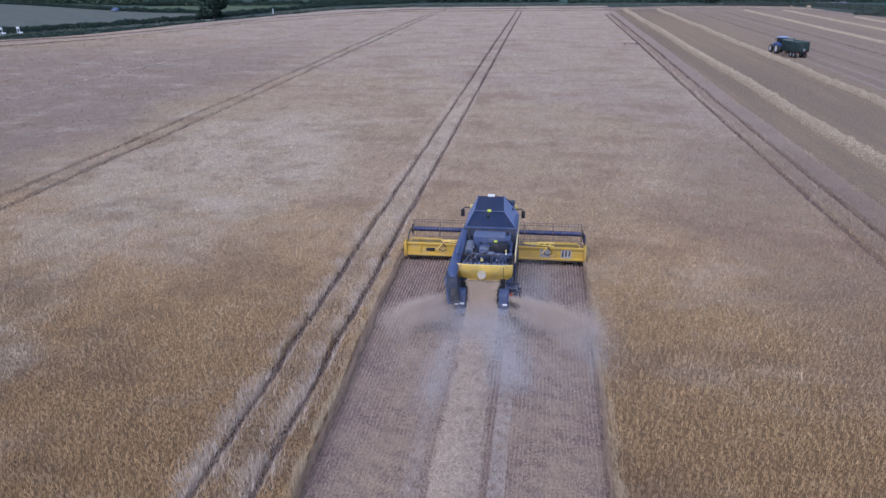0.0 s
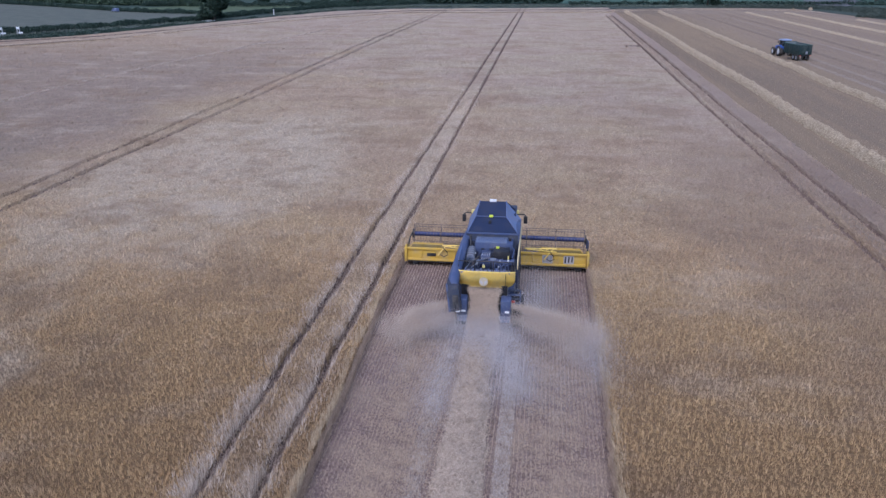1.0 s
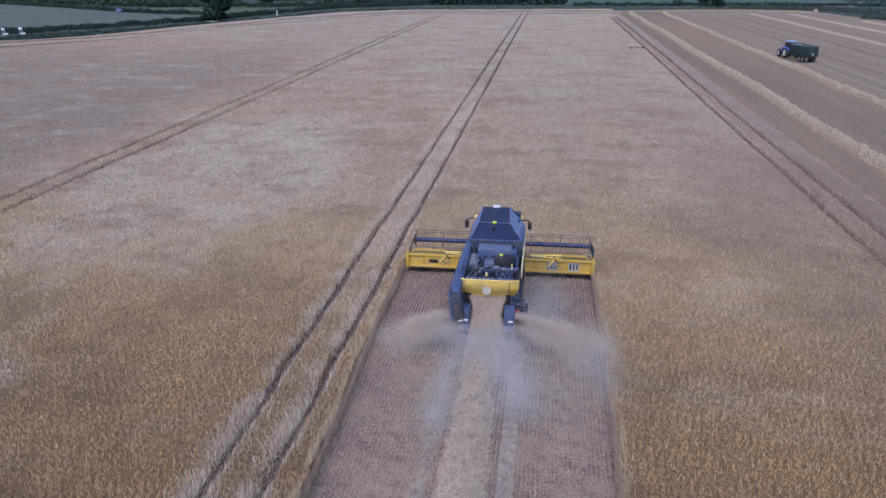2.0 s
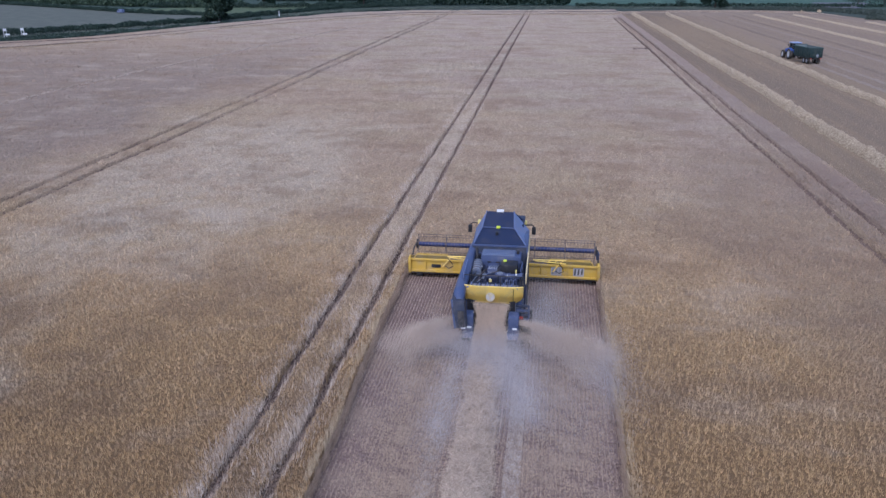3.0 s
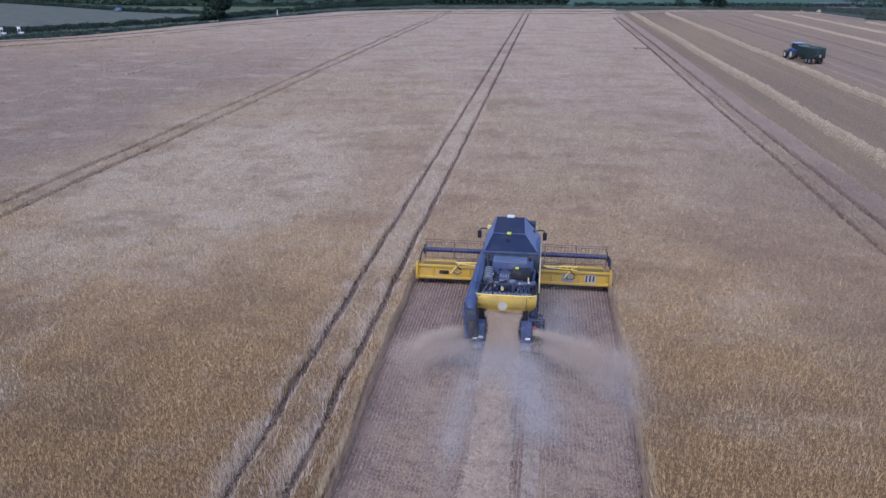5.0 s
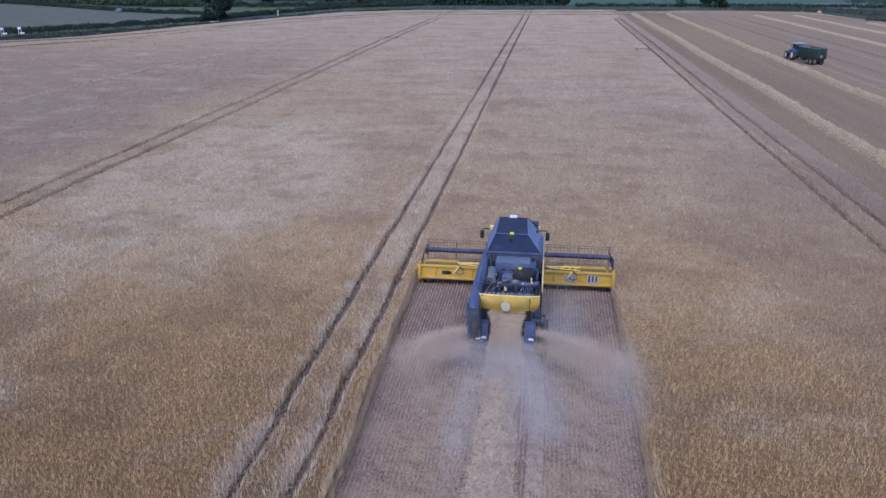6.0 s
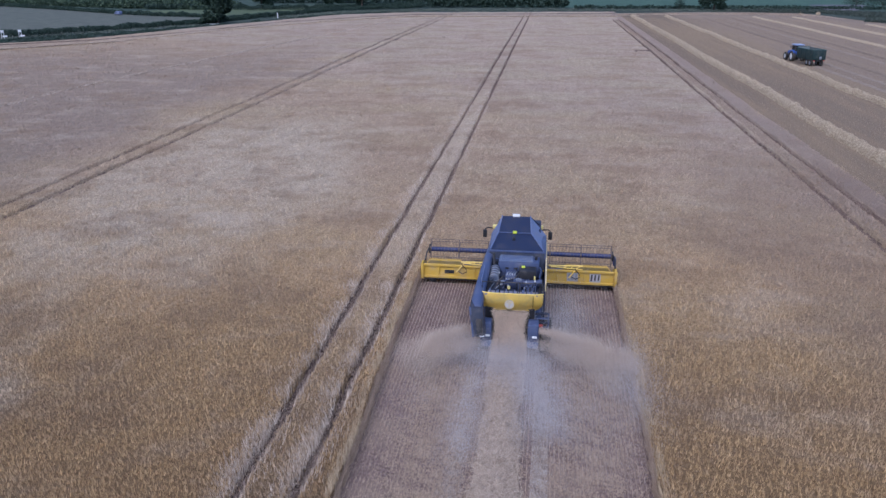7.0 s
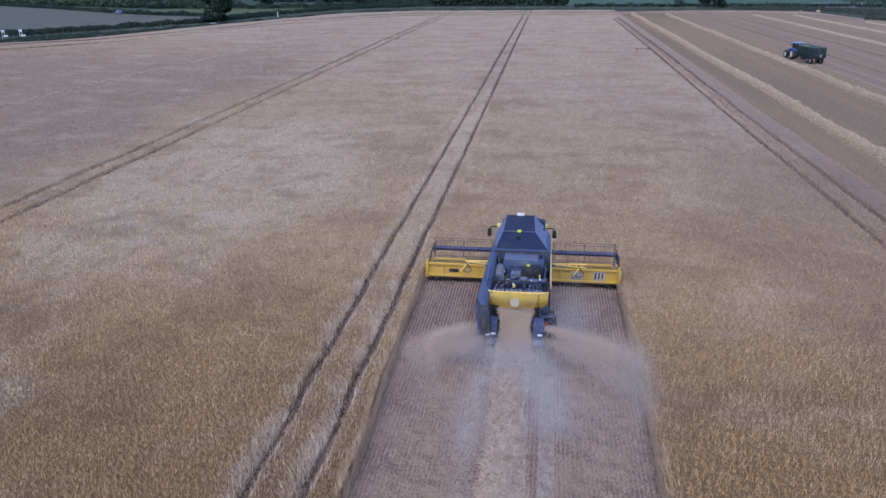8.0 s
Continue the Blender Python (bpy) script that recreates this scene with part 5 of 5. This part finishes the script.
thrown = np.concatenate([
    plume(147250, 1.0, 4.7, -7.5, -8.6, 1.40, 0.70, 0.07, 0.42, 0.10),
    plume(116250, 1.2, 4.3, -7.8, -9.6, 0.95, 0.45, 0.20, 0.60, 0.10),
    plume(116250, -0.95, -3.6, -7.5, -8.5, 1.40, 0.60, 0.08, 0.36, 0.16),
    plume(116250, -1.0, -3.2, -7.7, -9.1, 0.90, 0.45, 0.18, 0.50, 0.14),
])
soup("chaff_spray", clumps(wispy(thrown), 0.0098), THROWN, "brownish chaff thrown sideways by the spreaders", "dust")
haze = np.concatenate([
    plume(149500, 1.0, 1.5, -7.9, -13.6, 0.9, 0.6, 0.30, 0.60),
    plume(69000, -0.7, -1.2, -8.0, -15.0, 0.8, 0.4, 0.25, 0.42),
    plume(69000, 0.2, 0.5, -7.6, -10.4, 1.1, 0.6, 0.35, 0.58),
    puff(126499, 2.7, -10.8, 0.6, 1.4, 2.5, 0.40),
    puff(46000, -2.0, -10.0, 0.4, 1.1, 2.0, 0.28),
    puff(63249, 4.5, -9.6, 0.7, 0.5, 1.6, 0.3),
    puff(110000, 2.1, -6.4, 1.1, 0.6, 1.7, 0.5),
    puff(34500, 0.1, -8.9, 0.7, 0.9, 0.7, 0.32),
    puff(51749, -1.4, -8.5, 0.8, 0.6, 0.5, 0.4),
])
soup("dust_cloud", clumps(wispy(haze), 0.0090), HAZE, "thin grey dust hanging behind the harvester", "dust")


# ---- the tractor and trailer on the stubble ----
tractor = thing("tractor", pose(41.6, 106.0, 0.0, 0, 0, 9) @ Matrix.Scale(0.94, 4), "blue tractor with a pale cab roof on the stubble", "tractor")
part("chassis", box((-0.35, -0.4, 0.62), (0.35, 2.7, 1.05), 0.06), BLACK, tractor)
part("bonnet", extrude_x([(0.55, 1.05), (0.55, 1.82), (1.6, 1.74), (2.62, 1.55), (2.78, 1.35), (2.75, 0.98)], -0.42, 0.42, bevel=0.06), TRACTOR_BLUE, tractor, "blue sloping bonnet")
tcab = part("cab", box((-0.72, -0.95, 1.15), (0.72, 0.55, 1.72), 0.06), TRACTOR_BLUE, tractor, "blue cab with dark windows")
for x in (-0.70, 0.70):
    for y in (-0.9, 0.5):
        part("pillar", rod((x, y, 1.7), (x * 0.94, y * 0.94, 2.72), 0.05, n=8), BLACK, tcab)
for s in (-1, 1):
    part("side_window", plate([(s * 0.70, -0.86, 1.72), (s * 0.70, 0.48, 1.72), (s * 0.66, 0.45, 2.70), (s * 0.66, -0.82, 2.70)], 0.015), GLASS, tcab)
part("rear_window", plate([(-0.66, -0.90, 1.72), (0.66, -0.90, 1.72), (0.62, -0.86, 2.70), (-0.62, -0.86, 2.70)], 0.015), GLASS, tcab)
part("windscreen", plate([(-0.66, 0.50, 1.72), (0.66, 0.50, 1.72), (0.62, 0.47, 2.70), (-0.62, 0.47, 2.70)], 0.015), GLASS, tcab)
part("roof", box((-0.80, -1.05, 2.70), (0.80, 0.66, 2.90), 0.08), ROOF_BLUE, tcab, "pale blue-grey roof")
for s in (-1, 1):
    part("fender", pipe([(s * 0.98, 0.05, 1.55), (s * 0.98, -0.35, 1.80), (s * 0.98, -0.85, 1.80), (s * 0.98, -1.25, 1.50)], 0.16, 8), TRACTOR_BLUE, tractor)
    wheel("rear_wheel", s * 0.98, -0.55, 0.88, 0.55, tractor, RIM_WHITE)
    wheel("front_wheel", s * 0.92, 2.05, 0.66, 0.45, tractor, RIM_WHITE, 18)
part("exhaust", rod((0.62, 0.68, 1.4), (0.62, 0.68, 2.85), 0.05, n=10), BLACK, tractor)
part("mirror", box((-1.05, 0.42, 2.2), (-0.88, 0.48, 2.5), 0.02), BLACK, tractor)

trailer = thing("trailer", pose(42.15, 100.2, 0.0, 0, 0, 13) @ Matrix.Diagonal((0.88, 0.86, 0.94, 1)), "dark green high-sided tipping grain trailer with tandem wheels", "trailer")
part("drawbar", pipe([(0, 4.5, 0.65), (0, 3.2, 0.85), (0, 2.4, 0.95)], 0.09, 8), BLACK, trailer)
part("chassis", box((-0.5, -2.7, 0.80), (0.5, 2.7, 1.02), 0.04), BLACK, trailer)
part("bed", box((-1.18, -2.75, 1.02), (1.18, 2.85, 1.12), 0.02), TRAILER_GREEN, trailer)
for s in (-1, 1):
    wall = part("side_wall", box((s * 1.18 - 0.04, -2.75, 1.10), (s * 1.18 + 0.04, 2.85, 2.62), 0.015), TRAILER_GREEN, trailer)
    part("top_rail", box((s * 1.18 - 0.08, -2.80, 2.58), (s * 1.18 + 0.08, 2.90, 2.70), 0.02), TRAILER_RIM, wall)
    part("inner_lining", box((s * 1.13 - 0.008, -2.70, 1.14), (s * 1.13 + 0.008, 2.76, 2.56), 0.004), TRAILER_LINING, wall)
    for k in range(8):
        y = -2.6 + 0.75 * k
        part("side_rib", box((s * 1.24 - 0.04, y, 1.06), (s * 1.24 + 0.04, y + 0.10, 2.60), 0.012), TRAILER_GREEN, wall)
part("front_wall", box((-1.18, 2.78, 1.10), (1.18, 2.86, 2.85), 0.02), TRAILER_GREEN, trailer)
gate = part("tailgate", box((-1.18, -2.84, 1.06), (1.18, -2.76, 2.66), 0.02), TRAILER_GREEN, trailer)
for x in (-1.05, -0.4, 0.4, 1.05):
    part("gate_rib", box((x - 0.05, -2.90, 1.08), (x + 0.05, -2.83, 2.62), 0.012), TRAILER_GREEN, gate)
part("gate_rim", box((-1.22, -2.88, 2.62), (1.22, -2.74, 2.72), 0.02), TRAILER_RIM, gate)
part("front_lining", box((-1.10, 2.74, 1.14), (1.10, 2.77, 2.80), 0.004), TRAILER_LINING, trailer)
part("grain_hatch", box((0.02, -2.93, 1.15), (0.40, -2.83, 1.60), 0.02), STEEL, gate, "pale grey grain hatch")
for x in (-0.9, 0.9):
    part("tail_lamp", box((x - 0.12, -2.86, 0.90), (x + 0.12, -2.78, 1.0), 0.01), RED, trailer)
for s in (-1, 1):
    for y in (-0.75, -1.85):
        wheel("trailer_wheel", s * 0.95, y, 0.52, 0.42, trailer, STEEL, 16)
    part("mudguard", box((s * 0.95 - 0.22, -2.45, 0.98), (s * 0.95 + 0.22, -0.15, 1.02), 0.01), BLACK, trailer)


# ---- trees, hedges and the roadside ----
def tree(x, y, height, spread, label, seed, leaves=8500, low=0.16):
    """A broad tree: tapered trunk, forked limbs and a crown of many leaf clumps in uneven masses."""
    r = np.random.default_rng(seed)
    ob = thing("tree", pose(x, y, 0), label, "tree")
    part("trunk", pipe([(0, 0, 0), (0.1, 0, height * 0.15), (0.15, 0.1, height * 0.35), (0.1, 0.1, height * 0.6)], [0.045 * height, 0.034 * height, 0.028 * height, 0.012 * height], 10), BARK, ob)
    masses = []
    for k in range(16):
        a, e = r.uniform(0, 6.283), r.uniform(low, 0.86)
        rad = spread * (1 - 0.75 * abs(e - 0.42)) * r.uniform(0.35, 0.8)
        c = np.array([math.cos(a) * rad, math.sin(a) * rad, height * e])
        masses.append((c, spread * r.uniform(0.28, 0.46)))
        if k < 7:
            part("limb", pipe([(0.1, 0.05, height * 0.25), tuple(c * (0.45, 0.45, 0.75)), tuple(c)], [0.016 * height, 0.010 * height, 0.004 * height], 6), BARK, ob)
    masses.append((np.array([0, 0, height * 0.55]), spread * 0.55))
    pts = []
    for c, s in masses:
        d = r.normal(size=(leaves // len(masses), 3))
        d /= np.linalg.norm(d, axis=1)[:, None]
        pts.append(c + d * (s * r.uniform(0.45, 1.05, len(d)) ** 0.5)[:, None] * (1, 1, 0.8))
    p = np.concatenate(pts)
    p = p[p[:, 2] > height * 0.08]
    soup("crown", clumps(p, 0.042 * height), LEAF, "dark green leafy crown", kind="", parent=ob)
    return ob


TREES = ((-89.0, 182, 10.5, 5.5, "dark broadleaf tree beside the field hedge", 1, 9500, 0.07), (-109, 274, 9.5, 5.2, "round dark tree in the far meadow", 2), (-83, 279, 10, 4.6, "dark tree at the far hedge", 3),
         (-72, 284, 9, 3.4, "slim dark tree at the far hedge", 4), (60.5, 281, 10.5, 6.0, "broad dark tree by the green field", 5))
for spec in TREES:
    tree(*spec)
tree(49.5, 291, 3.6, 2.3, "low rounded bush at the field edge", 6, 1600, 0.3)
for k, (bx, by, bh, bw) in enumerate(((134, 322, 6, 7), (128, 334, 5, 6), (141, 316, 7, 7))):
    tree(bx, by, bh, bw, "dense dark shrub past the field corner", 20 + k, 2600, 0.15)


def hedge(line, width, height, per_metre, size, material, name, label, seed, ragged=0.25):
    """A strip of leaf clumps along a line, uneven in height and outline."""
    r = np.random.default_rng(seed)
    out = []
    for (x0, y0), (x1, y1) in zip(line, line[1:]):
        ln = math.hypot(x1 - x0, y1 - y0)
        n = int(ln * per_metre)
        f = r.uniform(0, 1, n)
        nx, ny = -(y1 - y0) / ln, (x1 - x0) / ln
        o = r.uniform(-1, 1, n) * width / 2
        cx, cy = x0 + (x1 - x0) * f + nx * o, y0 + (y1 - y0) * f + ny * o
        top = height * (1 + ragged * ripple(cx, cy, 7.0, seed + 1) + 0.4 * ragged * ripple(cx, cy, 2.0, seed + 2)) * (1 - 0.35 * (np.abs(o) * 2 / width) ** 2)
        out.append(np.stack([cx, cy, np.maximum(top, 0.1) * r.uniform(0, 1, n) ** 0.55], 1))
    soup(name, clumps(np.concatenate(out), size), material, label, "hedge" if "hedge" in name else "plants")


HEDGE_LINE = [(-160, 88), (-121, 124), (-114.8, 130.6), (-110.7, 141), (-104.5, 155), (-101, 164), (-95.5, 174), (-92.5, 183), (-89.3, 211.0), (-82.7, 230.1), (-74.7, 258.2), (-56, 279), (-48, 290)]
hedge(HEDGE_LINE, 2.2, 1.45, 260, 0.22, HEDGE_LEAF, "field_hedge", "dark clipped hedge between field and pasture", 40)
hedge([(-330, 322), (-300, 312), (-216, 275), (-179, 252.5), (-143, 228), (-124, 217.5), (-104, 212)], 2.2, 1.3, 220, 0.24, HEDGE_LEAF, "far_hedge", "dark far hedge along the pasture", 43)
hedge([(-150, 262), (-104, 262), (-84, 270), (-60, 302), (-30, 306)], 2.8, 1.8, 170, 0.28, HEDGE_LEAF, "far_hedge", "dark hedge round the small meadow", 46)
hedge([(-48, 296), (-20, 300), (8, 302)], 7, 4.5, 120, 0.8, HEDGE_LEAF, "thicket_hedge", "dark thicket on the far field edge", 49)
hedge([(-330, 352), (-300, 346), (-235, 318), (-200, 300)], 22, 4.5, 220, 0.7, HEDGE_LEAF, "wood_hedge", "dark belt of far woodland", 52)
hedge([(-130, 330), (-60, 345), (0, 350)], 14, 6, 100, 1.0, HEDGE_LEAF, "wood_hedge", "dark belt of far woodland", 55)
hedge([(96, 214), (106, 240), (100, 268), (88, 274), (66, 277)], 12, 0.7, 160, 0.3, DULL_WEED, "verge_weeds", "tall grey-green weeds on the verge", 58, 0.5)
hedge([(118, 236), (112, 258), (98, 276), (76, 284)], 16, 0.6, 220, 0.32, DULL_WEED, "verge_weeds", "tall grey-green weeds on the verge", 70, 0.6)
hedge([(66, 278), (47, 279), (6, 275), (-48, 266), (-70, 245), (-80, 212)], 9, 0.45, 150, 0.28, WEED_LEAF, "verge_weeds", "tall grey-green weeds on the verge", 61, 0.5)
hedge([(-240, 322), (-190, 292), (-152, 276), (-122, 272)], 26, 2.2, 330, 0.6, SCRUB_LEAF, "scrub_hedge", "mottled green scrub behind the pasture", 74, 0.5)
hedge([(-120, 121), (-110.5, 131), (-104, 146), (-96, 165), (-91, 177)], 4.5, 0.35, 60, 0.20, WEED_LEAF, "lane_weeds", "pale grass tussocks along the farm lane", 77, 0.6)
hedge([(-112, 121), (-104, 134), (-97, 150), (-90, 168)], 3.0, 0.45, 70, 0.22, HEDGE_LEAF, "lane_weeds", "dark nettles between lane and crop", 80, 0.6)
hedge([(-91, 179), (-87, 178), (-84, 176)], 1.0, 0.4, 26, 0.16, FLOWER, "verge_flowers", "white flower heads under the hedgerow tree", 83, 0.3)
hedge([(x, y) for x, y in EDGE_IN[:6]], 2.2, 0.75, 190, 0.24, HEDGE_LEAF, "edge_weeds", "dark nettles and weeds along the crop edge", 66, 0.5)
hedge([(10, 292), (60, 297), (100, 300), (180, 306)], 3, 1.2, 30, 0.6, HEDGE_LEAF, "low_hedge", "low dark hedge before the green field", 64)


def road_sign(x, y, turn):
    ob = thing("road_sign", pose(x, y, 0, 0, 0, turn), "white roadside board on two pale posts", "sign", "roadside boards")
    for s in (-0.40, 0.10):
        part("post", rod((s, 0, 0), (s, 0, 1.9), 0.05, n=8), WHITE, ob)
    part("board", box((-0.50, -0.05, 1.35), (0.10, 0.03, 1.85), 0.02), WHITE, ob)
    part("lower_board", box((-0.20, -0.06, 0.45), (0.70, 0.02, 0.78), 0.02), WHITE, ob)
    return ob


road_sign(-114.5, 127.6, 35)
road_sign(-111.8, 129.6, 25)
marker = thing("marker_post", pose(-82.0, 211.9, 0), "short white marker post on the verge", "post")
part("post", rod((0, 0, 0), (0, 0, 1.5), 0.14, 0.12, 10), WHITE, marker)
part("cap", rod((0, 0, 1.5), (0, 0, 1.62), 0.17, 0.10, 10), WHITE, marker)
van = thing("parked_van", pose(-138.9, 221, 0, 0, 0, 60) @ Matrix.Scale(0.62, 4), "pale grey van parked by the far hedge", "van")
part("body", extrude_x([(-2.3, 0.45), (-2.3, 1.9), (-2.0, 2.05), (0.9, 2.05), (1.5, 1.25), (2.3, 1.05), (2.35, 0.45)], -0.9, 0.9, bevel=0.08), SIDE_GREY, van)
for s in (-1, 1):
    for y in (-1.45, 1.45):
        part("wheel", rod((s * 0.72, y, 0.34), (s * 0.92, y, 0.34), 0.34, n=16), RUBBER, van)
    part("window", plate([(s * 0.905, 0.1, 1.3), (s * 0.905, 1.1, 1.3), (s * 0.905, 0.85, 1.85), (s * 0.905, 0.1, 1.85)], 0.01), GLASS, van)
